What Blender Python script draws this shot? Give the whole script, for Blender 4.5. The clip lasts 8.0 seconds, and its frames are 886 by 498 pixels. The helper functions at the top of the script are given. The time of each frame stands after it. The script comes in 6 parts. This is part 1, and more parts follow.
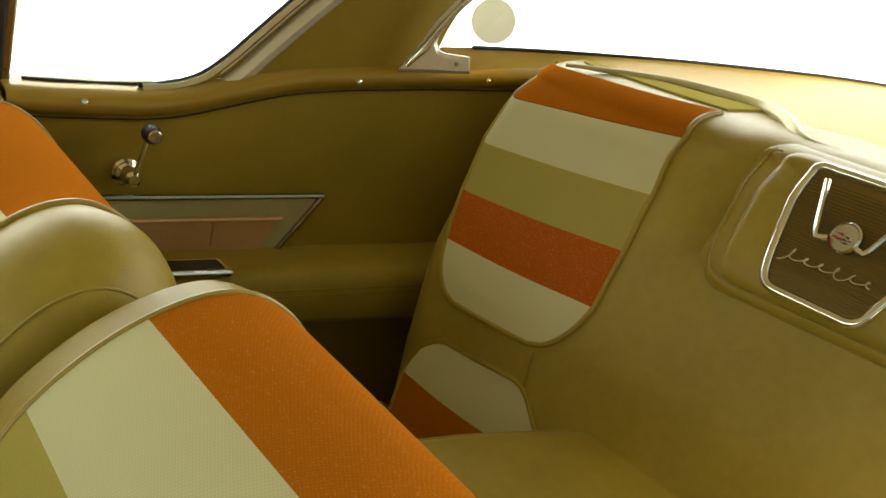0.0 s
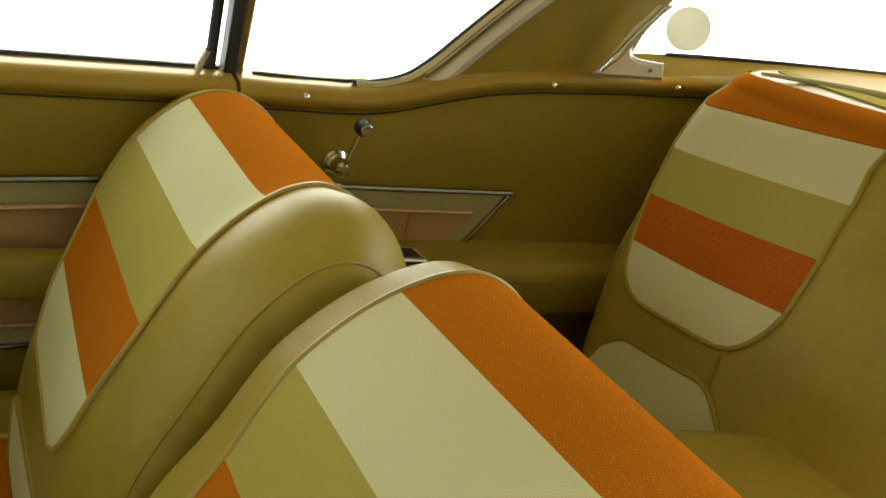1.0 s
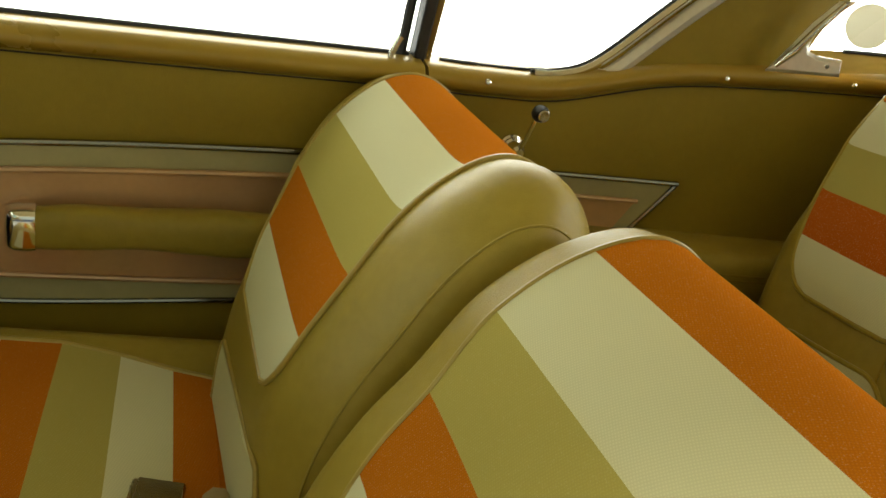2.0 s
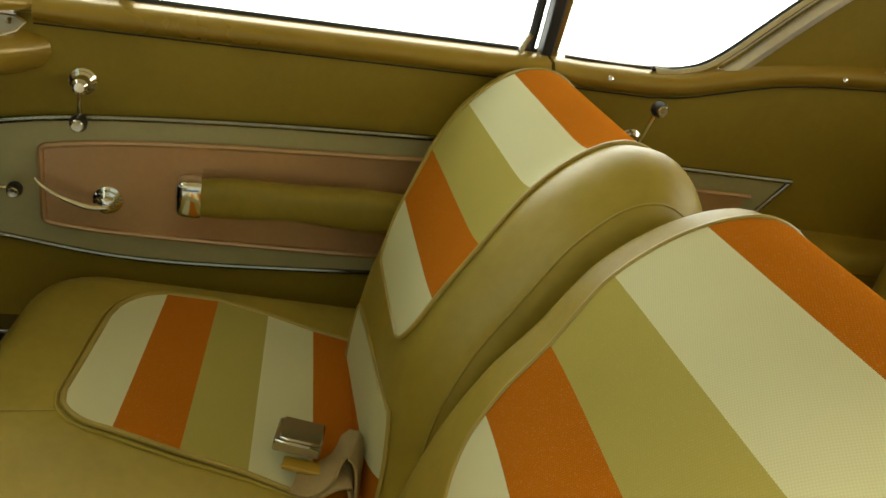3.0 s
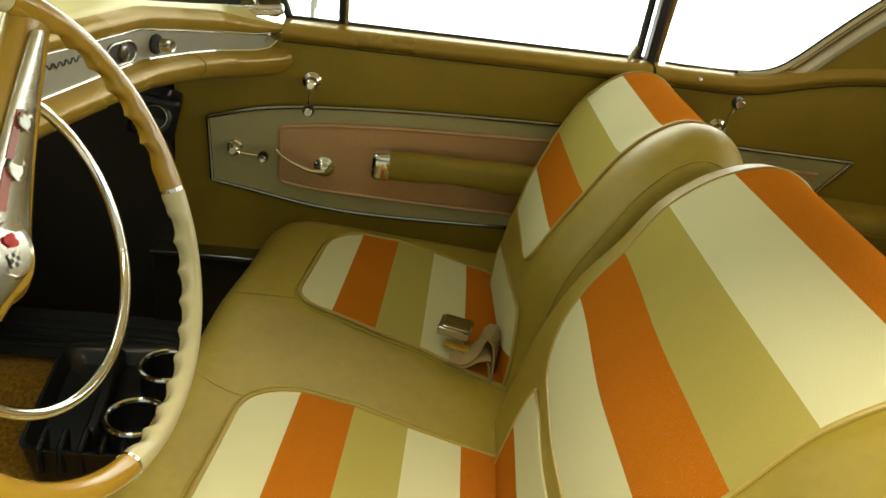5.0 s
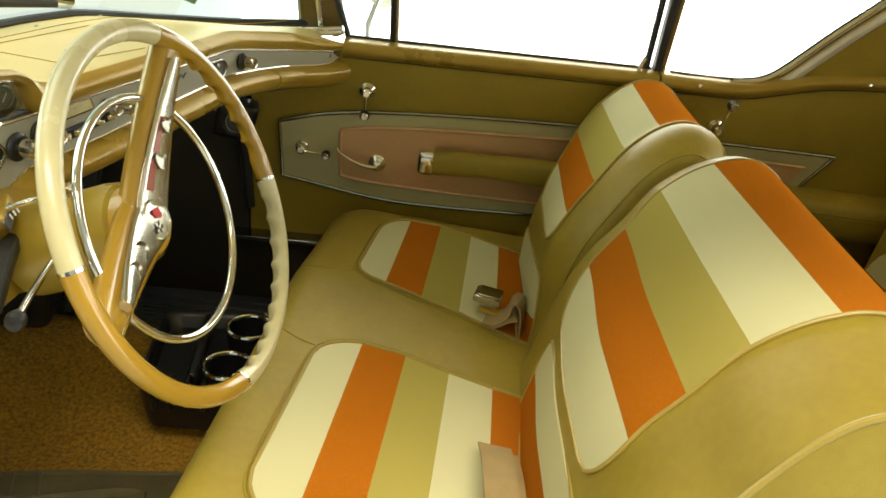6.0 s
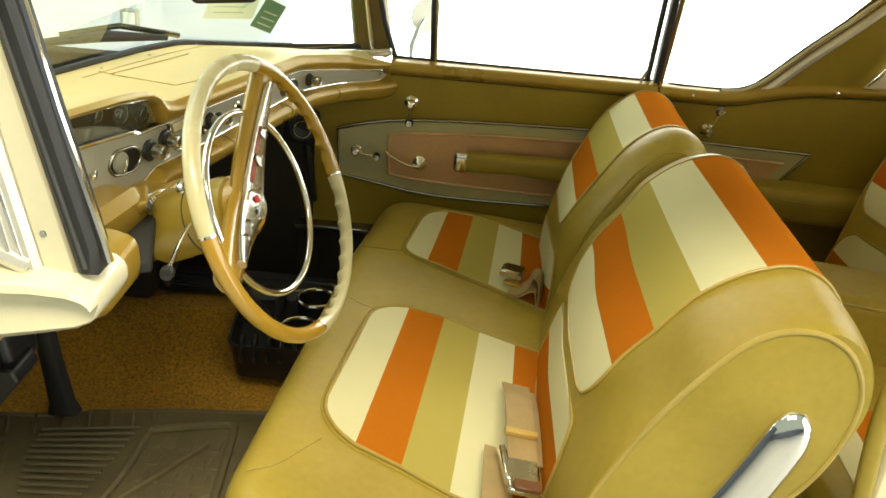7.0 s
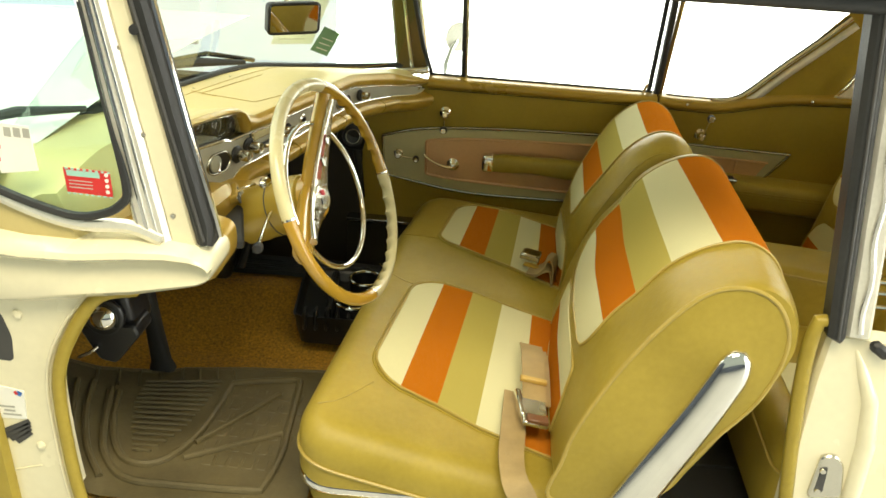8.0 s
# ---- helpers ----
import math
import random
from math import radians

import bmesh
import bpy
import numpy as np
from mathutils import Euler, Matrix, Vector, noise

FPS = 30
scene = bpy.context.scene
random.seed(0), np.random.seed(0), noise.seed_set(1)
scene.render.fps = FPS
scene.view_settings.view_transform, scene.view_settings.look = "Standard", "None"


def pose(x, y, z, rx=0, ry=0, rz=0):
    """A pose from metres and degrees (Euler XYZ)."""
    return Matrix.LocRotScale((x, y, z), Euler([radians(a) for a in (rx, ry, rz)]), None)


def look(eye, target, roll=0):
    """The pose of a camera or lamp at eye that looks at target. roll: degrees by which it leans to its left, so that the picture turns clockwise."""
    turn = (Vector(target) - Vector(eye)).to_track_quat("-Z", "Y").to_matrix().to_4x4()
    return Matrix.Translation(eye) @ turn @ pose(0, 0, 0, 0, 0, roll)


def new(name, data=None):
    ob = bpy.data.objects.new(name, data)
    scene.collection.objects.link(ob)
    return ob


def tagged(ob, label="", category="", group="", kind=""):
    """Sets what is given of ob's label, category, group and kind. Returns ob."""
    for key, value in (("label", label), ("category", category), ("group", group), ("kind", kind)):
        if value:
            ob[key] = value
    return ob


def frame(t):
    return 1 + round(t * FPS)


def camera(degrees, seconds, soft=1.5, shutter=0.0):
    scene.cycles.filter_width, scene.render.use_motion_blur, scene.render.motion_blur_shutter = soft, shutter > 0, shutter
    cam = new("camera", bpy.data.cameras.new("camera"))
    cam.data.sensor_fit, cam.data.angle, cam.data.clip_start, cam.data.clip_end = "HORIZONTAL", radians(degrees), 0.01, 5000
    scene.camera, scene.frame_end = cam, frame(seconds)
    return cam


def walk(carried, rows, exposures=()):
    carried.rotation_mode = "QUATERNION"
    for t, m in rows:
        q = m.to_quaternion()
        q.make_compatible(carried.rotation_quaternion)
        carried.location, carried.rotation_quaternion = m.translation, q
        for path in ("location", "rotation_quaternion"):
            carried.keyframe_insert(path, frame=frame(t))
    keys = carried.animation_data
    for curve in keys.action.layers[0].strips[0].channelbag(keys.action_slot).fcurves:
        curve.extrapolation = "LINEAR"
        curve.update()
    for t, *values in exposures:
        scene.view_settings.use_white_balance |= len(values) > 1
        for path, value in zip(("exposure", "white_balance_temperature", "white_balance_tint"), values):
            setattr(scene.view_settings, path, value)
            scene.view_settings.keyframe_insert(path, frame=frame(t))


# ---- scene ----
cam = camera(52.50, 8.0, soft=1.6)
ROWS = [
    (0.0, 0.2751, -0.5654, 1.1582, 68.378, -10.374, -36.105),
    (0.5, 0.2329, -0.5629, 1.1577, 67.724, -10.141, -31.624),
    (1.0, 0.1875, -0.5674, 1.1510, 67.134, -10.101, -27.135),
    (1.5, 0.1490, -0.5847, 1.1402, 66.655, -9.763, -22.549),
    (2.0, 0.1142, -0.6111, 1.1317, 66.113, -9.599, -18.310),
    (3.5, 0.0512, -0.7741, 1.1460, 64.958, -8.471, -8.113),
    (4.0, 0.0374, -0.8739, 1.1708, 64.671, -7.685, -5.619),
    (4.5, 0.0337, -0.9959, 1.1943, 64.820, -7.049, -3.286),
    (6.0, 0.0225, -1.3891, 1.3034, 64.902, -5.441, 0.777),
    (6.5, 0.0244, -1.5566, 1.3549, 64.985, -4.689, 1.801),
    (7.0, 0.0297, -1.7312, 1.4120, 65.029, -4.224, 2.853),
    (7.5, 0.0414, -1.9121, 1.4683, 65.162, -3.744, 3.903),
    (8.0, 0.0592, -2.0949, 1.5328, 65.168, -3.121, 4.932),
]
walk(cam, [(t, pose(x, y, z, rx, ry, rz)) for t, x, y, z, rx, ry, rz in ROWS],
     exposures=[(0.0, -0.28), (1.0, -0.18), (2.0, -0.18), (3.5, -0.18), (4.5, -0.18), (6.0, -0.18), (7.0, -0.15), (8.0, -0.10)])

# ---- light ----
world = bpy.data.worlds.new("studio_white")
scene.world = world
world.use_nodes = True
wn = world.node_tree.nodes
wn["Background"].inputs[0].default_value = (0.90, 1.0, 0.78, 1)
wn["Background"].inputs[1].default_value = 0.60



def softbox(name, m, sx, sy, watts, colour=(1, 0.97, 0.9)):
    """A studio softbox outside the car."""
    lamp = bpy.data.lights.new(name, "AREA")
    lamp.shape, lamp.size, lamp.size_y, lamp.energy, lamp.color = "RECTANGLE", sx, sy, watts, colour
    ob = new(name, lamp)
    ob.matrix_world = m
    return ob


softbox("softbox", look((0.2, -2.7, 4.2), (0.1, -0.8, 0.5)), 3.2, 1.4, 235, (1, 0.87, 0.60))
softbox("softbox", look((-4.6, 0.4, 2.1), (0.4, 0.0, 0.8)), 3.0, 1.8, 105, (0.97, 1, 0.82))
softbox("softbox", look((-1.9, -0.1, 4.2), (-0.8, -0.1, 0.9)), 2.6, 2.6, 90, (1, 0.98, 0.86))


# ---- materials ----
def mat(name, base, rough=0.5, metal=0.0, vary=0.12, scale=9.0, bump=0.0, bscale=300.0, coat=0.0, spec=0.5, sheen=0.0, rvary=0.1, hue=None, wrinkle=0.0):
    """A surface with broad and fine variation, and a fine relief."""
    m = bpy.data.materials.new(name)
    m.use_nodes = True
    nt = m.node_tree
    bs = nt.nodes["Principled BSDF"]
    tc = nt.nodes.new("ShaderNodeTexCoord")
    n1 = nt.nodes.new("ShaderNodeTexNoise")
    n1.inputs["Scale"].default_value, n1.inputs["Detail"].default_value = scale, 6
    n2 = nt.nodes.new("ShaderNodeTexNoise")
    n2.inputs["Scale"].default_value, n2.inputs["Detail"].default_value = scale * 14, 4
    nt.links.new(tc.outputs["Object"], n1.inputs["Vector"])
    nt.links.new(tc.outputs["Object"], n2.inputs["Vector"])
    add = nt.nodes.new("ShaderNodeMath")
    add.operation = "MULTIPLY_ADD"
    add.inputs[1].default_value = 0.35
    nt.links.new(n2.outputs["Fac"], add.inputs[0])
    nt.links.new(n1.outputs["Fac"], add.inputs[2])
    ramp = nt.nodes.new("ShaderNodeValToRGB")
    lo = [max(0, c * (1 - vary)) for c in base]
    hi = [min(1, c * (1 + vary)) for c in (hue or base)]
    ramp.color_ramp.elements[0].position, ramp.color_ramp.elements[0].color = 0.42, (*lo, 1)
    ramp.color_ramp.elements[1].position, ramp.color_ramp.elements[1].color = 0.92, (*hi, 1)
    nt.links.new(add.outputs[0], ramp.inputs[0])
    nt.links.new(ramp.outputs[0], bs.inputs["Base Color"])
    rr = nt.nodes.new("ShaderNodeMapRange")
    rr.inputs[3].default_value, rr.inputs[4].default_value = max(0.02, rough - rvary), min(1, rough + rvary)
    nt.links.new(n1.outputs["Fac"], rr.inputs[0])
    nt.links.new(rr.outputs[0], bs.inputs["Roughness"])
    bs.inputs["Metallic"].default_value = metal
    bs.inputs["Specular IOR Level"].default_value = spec
    bs.inputs["Coat Weight"].default_value = coat
    bs.inputs["Coat Roughness"].default_value = 0.08
    bs.inputs["Sheen Weight"].default_value = sheen
    if bump:
        nb = nt.nodes.new("ShaderNodeTexNoise")
        nb.inputs["Scale"].default_value, nb.inputs["Detail"].default_value = bscale, 3
        nt.links.new(tc.outputs["Object"], nb.inputs["Vector"])
        bp = nt.nodes.new("ShaderNodeBump")
        bp.inputs["Strength"].default_value, bp.inputs["Distance"].default_value = bump, 0.002
        nt.links.new(nb.outputs["Fac"], bp.inputs["Height"])
        nt.links.new(bp.outputs[0], bs.inputs["Normal"])
        if wrinkle:
            nw = nt.nodes.new("ShaderNodeTexNoise")
            nw.inputs["Scale"].default_value, nw.inputs["Detail"].default_value, nw.inputs["Distortion"].default_value = 8, 2, 0.5
            nt.links.new(tc.outputs["Object"], nw.inputs["Vector"])
            bw = nt.nodes.new("ShaderNodeBump")
            bw.inputs["Strength"].default_value, bw.inputs["Distance"].default_value = wrinkle, 0.012
            nt.links.new(nw.outputs["Fac"], bw.inputs["Height"])
            nt.links.new(bp.outputs[0], bw.inputs["Normal"])
            nt.links.new(bw.outputs[0], bs.inputs["Normal"])
    return m


def weave(name, base, fleck=0.0, dark=0.80, pitch=520.0, rough=0.75, ang=35.0):
    """Woven cloth with a diagonal rib, a little lurex and broad unevenness."""
    m = bpy.data.materials.new(name)
    m.use_nodes = True
    nt = m.node_tree
    bs = nt.nodes["Principled BSDF"]
    tc = nt.nodes.new("ShaderNodeTexCoord")
    mp = nt.nodes.new("ShaderNodeMapping")
    mp.inputs["Rotation"].default_value = (radians(20), radians(30), radians(ang))
    nt.links.new(tc.outputs["Object"], mp.inputs[0])
    wv = nt.nodes.new("ShaderNodeTexWave")
    wv.inputs["Scale"].default_value, wv.inputs["Distortion"].default_value, wv.inputs["Detail"].default_value = pitch * 0.31, 1.0, 2
    wv.inputs["Detail Scale"].default_value = 3
    nt.links.new(mp.outputs[0], wv.inputs["Vector"])
    n1 = nt.nodes.new("ShaderNodeTexNoise")
    n1.inputs["Scale"].default_value, n1.inputs["Detail"].default_value = 7, 6
    nt.links.new(tc.outputs["Object"], n1.inputs["Vector"])
    n2 = nt.nodes.new("ShaderNodeTexNoise")
    n2.inputs["Scale"].default_value, n2.inputs["Detail"].default_value = 800, 1
    nt.links.new(tc.outputs["Object"], n2.inputs["Vector"])
    mixv = nt.nodes.new("ShaderNodeMix")
    mixv.data_type = "RGBA"
    mixv.inputs[6].default_value = (*[c * dark for c in base], 1)
    mixv.inputs[7].default_value = (*[min(1, c * 1.06) for c in base], 1)
    mm = nt.nodes.new("ShaderNodeMath")
    mm.operation = "MULTIPLY_ADD"
    mm.inputs[1].default_value, mm.inputs[2].default_value = 0.75, 0.15
    wx = nt.nodes.new("ShaderNodeTexWave")
    wx.bands_direction = "Y"
    wx.inputs["Scale"].default_value, wx.inputs["Distortion"].default_value, wx.inputs["Detail"].default_value = pitch * 0.26, 1.0, 2
    nt.links.new(mp.outputs[0], wx.inputs["Vector"])
    pr = nt.nodes.new("ShaderNodeMath")
    pr.operation = "MULTIPLY"
    nt.links.new(wv.outputs["Fac"], pr.inputs[0])
    nt.links.new(wx.outputs["Fac"], pr.inputs[1])
    nt.links.new(pr.outputs[0], mm.inputs[0])
    m2 = nt.nodes.new("ShaderNodeMath")
    m2.operation = "MULTIPLY_ADD"
    m2.inputs[1].default_value = 0.6
    nt.links.new(n1.outputs["Fac"], m2.inputs[0])
    nt.links.new(mm.outputs[0], m2.inputs[2])
    nt.links.new(m2.outputs[0], mixv.inputs[0])
    col = mixv.outputs[2]
    if fleck:
        gt = nt.nodes.new("ShaderNodeMapRange")
        gt.inputs[1].default_value, gt.inputs[2].default_value = 0.62, 0.72
        nt.links.new(n2.outputs["Fac"], gt.inputs[0])
        ml = nt.nodes.new("ShaderNodeMath")
        ml.operation = "MULTIPLY"
        ml.inputs[1].default_value = fleck
        nt.links.new(gt.outputs[0], ml.inputs[0])
        fx = nt.nodes.new("ShaderNodeMix")
        fx.data_type = "RGBA"
        fx.inputs[7].default_value = (0.85, 0.75, 0.5, 1)
        nt.links.new(ml.outputs[0], fx.inputs[0])
        nt.links.new(col, fx.inputs[6])
        col = fx.outputs[2]
    nt.links.new(col, bs.inputs["Base Color"])
    bs.inputs["Roughness"].default_value = rough
    bs.inputs["Specular IOR Level"].default_value = 0.0
    bp = nt.nodes.new("ShaderNodeBump")
    bp.inputs["Strength"].default_value, bp.inputs["Distance"].default_value = 0.16, 0.0006
    nt.links.new(pr.outputs[0], bp.inputs["Height"])
    nt.links.new(bp.outputs[0], bs.inputs["Normal"])
    return m


def pane(name, tint, gloss=0.9):
    """Thin clear or tinted sheet glass."""
    m = bpy.data.materials.new(name)
    m.use_nodes = True
    nt = m.node_tree
    out = nt.nodes["Material Output"]
    nt.nodes.remove(nt.nodes["Principled BSDF"])
    tr = nt.nodes.new("ShaderNodeBsdfTransparent")
    tr.inputs[0].default_value = (*tint, 1)
    gl = nt.nodes.new("ShaderNodeBsdfGlossy")
    gl.inputs["Roughness"].default_value = 0.02
    fr = nt.nodes.new("ShaderNodeFresnel")
    fr.inputs[0].default_value = 1.45
    ml = nt.nodes.new("ShaderNodeMath")
    ml.operation = "MULTIPLY"
    ml.inputs[1].default_value = gloss
    nt.links.new(fr.outputs[0], ml.inputs[0])
    mx = nt.nodes.new("ShaderNodeMixShader")
    nt.links.new(ml.outputs[0], mx.inputs[0])
    nt.links.new(tr.outputs[0], mx.inputs[1])
    nt.links.new(gl.outputs[0], mx.inputs[2])
    nt.links.new(mx.outputs[0], out.inputs[0])
    return m


VINYL = mat("gold_vinyl", (0.347, 0.262, 0.037), 0.34, 0, 0.14, 6, 0.25, 900, hue=(0.364, 0.277, 0.046), spec=0.32, wrinkle=0.22)
VINYL_DARK = mat("door_vinyl", (0.30, 0.212, 0.020), 0.45, 0, 0.12, 6, 0.3, 900, spec=0.3, wrinkle=0.12)
WELT = mat("piping", (0.40, 0.30, 0.07), 0.35, 0, 0.10, 20)
SILVERY = mat("pearl_vinyl", (0.50, 0.45, 0.24), 0.30, 0.25, 0.10, 8, 0.15, 700)
PAINT = mat("gold_paint", (0.365, 0.235, 0.029), 0.30, 0.2, 0.06, 5, 0, coat=0.3)
PAD = mat("dash_paint", (0.64, 0.535, 0.24), 0.42, 0.1, 0.06, 5, 0.1, 900)
CREAM = mat("cream_body_paint", (0.80, 0.75, 0.54), 0.25, 0, 0.07, 4, 0, coat=0.7)
CHROME = mat("chrome", (0.80, 0.79, 0.76), 0.10, 1.0, 0.05, 20, rvary=0.05)
BRIGHT = mat("satin_metal", (0.62, 0.60, 0.53), 0.24, 1.0, 0.07, 14, 0.06, 400)
SATIN = mat("satin_chrome", (0.80, 0.78, 0.70), 0.33, 0.6, 0.12, 10, 0.2, 60)
SILVER = mat("silver_dash", (0.40, 0.395, 0.31), 0.36, 0.3, 0.06, 12, 0.05, 600)
INSERT = mat("grey_green_insert", (0.48, 0.45, 0.25), 0.42, 0.15, 0.08, 10, 0.1, 700)
DULL = mat("dark_chrome", (0.30, 0.29, 0.25), 0.22, 1.0, 0.1, 20)
SHELF = mat("gold_shelf_paint", (0.62, 0.43, 0.10), 0.4, 0, 0.08, 5, 0.1, 600, spec=0.3)
BACKWALL = mat("unseen_wall_grey", (0.10, 0.115, 0.145), 0.8, 0, 0.15, 1.2)
COPPER = mat("anodised_copper", (0.60, 0.38, 0.21), 0.34, 0.4, 0.10, 9, 0.06, 400)
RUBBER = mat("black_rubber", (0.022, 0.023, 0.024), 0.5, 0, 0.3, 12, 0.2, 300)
BLACK = mat("black_plastic", (0.012, 0.012, 0.013), 0.35, 0, 0.3, 15, 0.1, 400)
CARPET = mat("brown_carpet", (0.41, 0.215, 0.018), 0.95, 0, 0.6, 150, 0.8, 380, sheen=0.1)
MATT = mat("floor_mat_rubber", (0.115, 0.094, 0.045), 0.48, 0, 0.28, 8, 0.3, 260)
WHITE_F = weave("cream_cloth", (0.66, 0.64, 0.395), 0.0, 0.87)
ORANGE_F = weave("orange_cloth", (0.48, 0.150, 0.009), 0.13, 0.77)
ORANGE_R = weave("rust_cloth", (0.46, 0.108, 0.010), 0.25, 0.82)
GOLD_F = weave("gold_cloth", (0.42, 0.358, 0.095), 0.10, 0.9)
IVORY = mat("ivory_plastic", (0.58, 0.53, 0.31), 0.25, 0, 0.08, 7, coat=0.5)
COLUMN = mat("olive_gold_paint", (0.36, 0.25, 0.03), 0.3, 0.1, 0.06, 5, 0, coat=0.4)
BUCKLE = mat("buckle_metal", (0.50, 0.47, 0.41), 0.14, 1.0, 0.08, 20)
GLASS_C = pane("green_corner_glass", (0.84, 0.97, 0.95), 0.7)
BELT = mat("tan_webbing", (0.36, 0.26, 0.115), 0.6, 0, 0.15, 25, 0.6, 500)
GRILLE = mat("speaker_grille", (0.20, 0.135, 0.03), 0.45, 0.3, 0.1, 30)
HEADLINER = mat("headliner_cloth", (0.66, 0.56, 0.30), 0.8, 0, 0.1, 8, 0.3, 300)
WALLW = mat("studio_wall", (0.85, 0.86, 0.82), 0.7, 0, 0.03, 1.5)
GROUND = mat("pale_studio_floor", (0.45, 0.45, 0.43), 0.35, 0, 0.08, 1.5)
PAPER = mat("paper", (0.85, 0.85, 0.80), 0.7, 0, 0.03, 6)
GREEN = mat("green_card", (0.10, 0.20, 0.11), 0.6, 0, 0.1, 20)
RED = mat("red_print", (0.60, 0.03, 0.03), 0.5, 0, 0.1, 20)
INK = mat("dark_print", (0.06, 0.06, 0.06), 0.6, 0, 0.1, 20)
GREYT = mat("grey_print", (0.42, 0.42, 0.38), 0.6, 0, 0.1, 20)
TURQ = mat("turquoise_print", (0.35, 0.62, 0.55), 0.6, 0, 0.1, 20)
GLASS_G = pane("green_tinted_glass", (0.84, 0.955, 0.885), 0.25)
GLASS = pane("clear_glass", (0.96, 0.97, 0.95), 0.5)
LENS = pane("gauge_glass", (0.93, 0.94, 0.93), 0.35)


def paper_disc(name, base):
    """Thin paper that lets some light through."""
    m = bpy.data.materials.new(name)
    m.use_nodes = True
    nt = m.node_tree
    bs = nt.nodes["Principled BSDF"]
    bs.inputs["Base Color"].default_value = (*base, 1)
    bs.inputs["Roughness"].default_value = .8
    tl = nt.nodes.new("ShaderNodeBsdfTranslucent")
    tl.inputs[0].default_value = (*base, 1)
    mx = nt.nodes.new("ShaderNodeMixShader")
    mx.inputs[0].default_value = 0.5
    nt.links.new(bs.outputs[0], mx.inputs[1])
    nt.links.new(tl.outputs[0], mx.inputs[2])
    nt.links.new(mx.outputs[0], nt.nodes["Material Output"].inputs[0])
    return m


DISC = paper_disc("disc_sticker", (0.78, 0.76, 0.66))


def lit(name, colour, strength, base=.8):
    """White studio paint; its emission stands in for the studio light on it."""
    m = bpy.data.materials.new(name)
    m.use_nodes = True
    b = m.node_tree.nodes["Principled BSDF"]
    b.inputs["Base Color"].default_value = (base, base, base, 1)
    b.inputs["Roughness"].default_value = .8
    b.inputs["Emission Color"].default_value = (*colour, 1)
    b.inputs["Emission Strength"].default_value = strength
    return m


# Glow in place of lit paint; it also lights the cabin through the windows.
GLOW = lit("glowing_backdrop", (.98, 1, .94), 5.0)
GLOW_WALL = lit("self_lit_wall", (.97, 1, 1), 1.0, .12)


# ---- mesh helpers ----
def mesh_part(name, bm, material, parent=None, label="", crease=42):
    bmesh.ops.recalc_face_normals(bm, faces=bm.faces[:])
    me = bpy.data.meshes.new(name)
    bm.to_mesh(me)
    bm.free()
    me.shade_smooth()
    me.set_sharp_from_angle(angle=radians(crease))
    me.materials.append(material)
    ob = new(name, me)
    if parent:
        ob.parent = parent
        if parent.type == "EMPTY":
            ob.matrix_parent_inverse = Matrix.Translation(-parent.location)
    if label:
        tagged(ob, label)
    return ob


def part(name, bm, material, parent, label="", crease=42):
    return mesh_part(name, bm, material, parent, label, crease)


def thing(name, at, label, category, group="", kind=""):
    ob = new(name)
    ob.location = at
    ob.empty_display_size = 0.05
    return tagged(ob, label, category, group, kind)


def structure(name, bm, material, label, category, crease=42):
    return tagged(mesh_part(name, bm, material, None, "", crease), label, category, "", "structure")


def V(*a):
    return Vector(a)


def spline(pts, n=60, closed=False):
    """Points evenly spaced on a smooth curve through pts."""
    P = [np.array(p, float) for p in pts]
    if closed:
        P = [P[-1], *P, P[0], P[1]]
    else:
        P = [2 * P[0] - P[1], *P, 2 * P[-1] - P[-2]]
    out = []
    for i in range(1, len(P) - 2):
        for s in np.linspace(0, 1, 16, endpoint=False):
            a, b, c, d = P[i - 1], P[i], P[i + 1], P[i + 2]
            out.append(0.5 * (2 * b + (c - a) * s + (2 * a - 5 * b + 4 * c - d) * s * s + (3 * b - a - 3 * c + d) * s ** 3))
    out.append(P[-2])
    out = np.array(out)
    L = np.concatenate([[0], np.cumsum(np.linalg.norm(np.diff(out, axis=0), axis=1))])
    ts = np.linspace(0, L[-1], n + 1 if closed else n)
    res = np.stack([np.interp(ts, L, out[:, k]) for k in range(out.shape[1])], 1)
    return [tuple(map(float, p)) for p in (res[:-1] if closed else res)]


def round_poly(pts, r, n=6):
    """A polygon in the plane with rounded corners; r: one radius or one a corner."""
    out, m = [], len(pts)
    rs = r if isinstance(r, (list, tuple)) else [r] * m
    for i in range(m):
        p, a, b = Vector(pts[i]), Vector(pts[i - 1]), Vector(pts[(i + 1) % m])
        da, db = (a - p), (b - p)
        k = min(rs[i], da.length * 0.48, db.length * 0.48)
        s, e = p + da.normalized() * k, p + db.normalized() * k
        if k < 1e-5:
            out.append(tuple(p))
            continue
        for j in range(n + 1):
            t = j / n
            out.append(tuple((1 - t) ** 2 * s + 2 * t * (1 - t) * p + t * t * e))
    return out


def grid(fn, us, vs, close=False):
    bm = bmesh.new()
    rows = [[bm.verts.new(fn(u, v)) for u in us] for v in vs]
    for a, b in zip(rows, rows[1:]):
        for i in range(len(us) if close else len(us) - 1):
            j = (i + 1) % len(us)
            bm.faces.new((a[i], a[j], b[j], b[i]))
    return bm


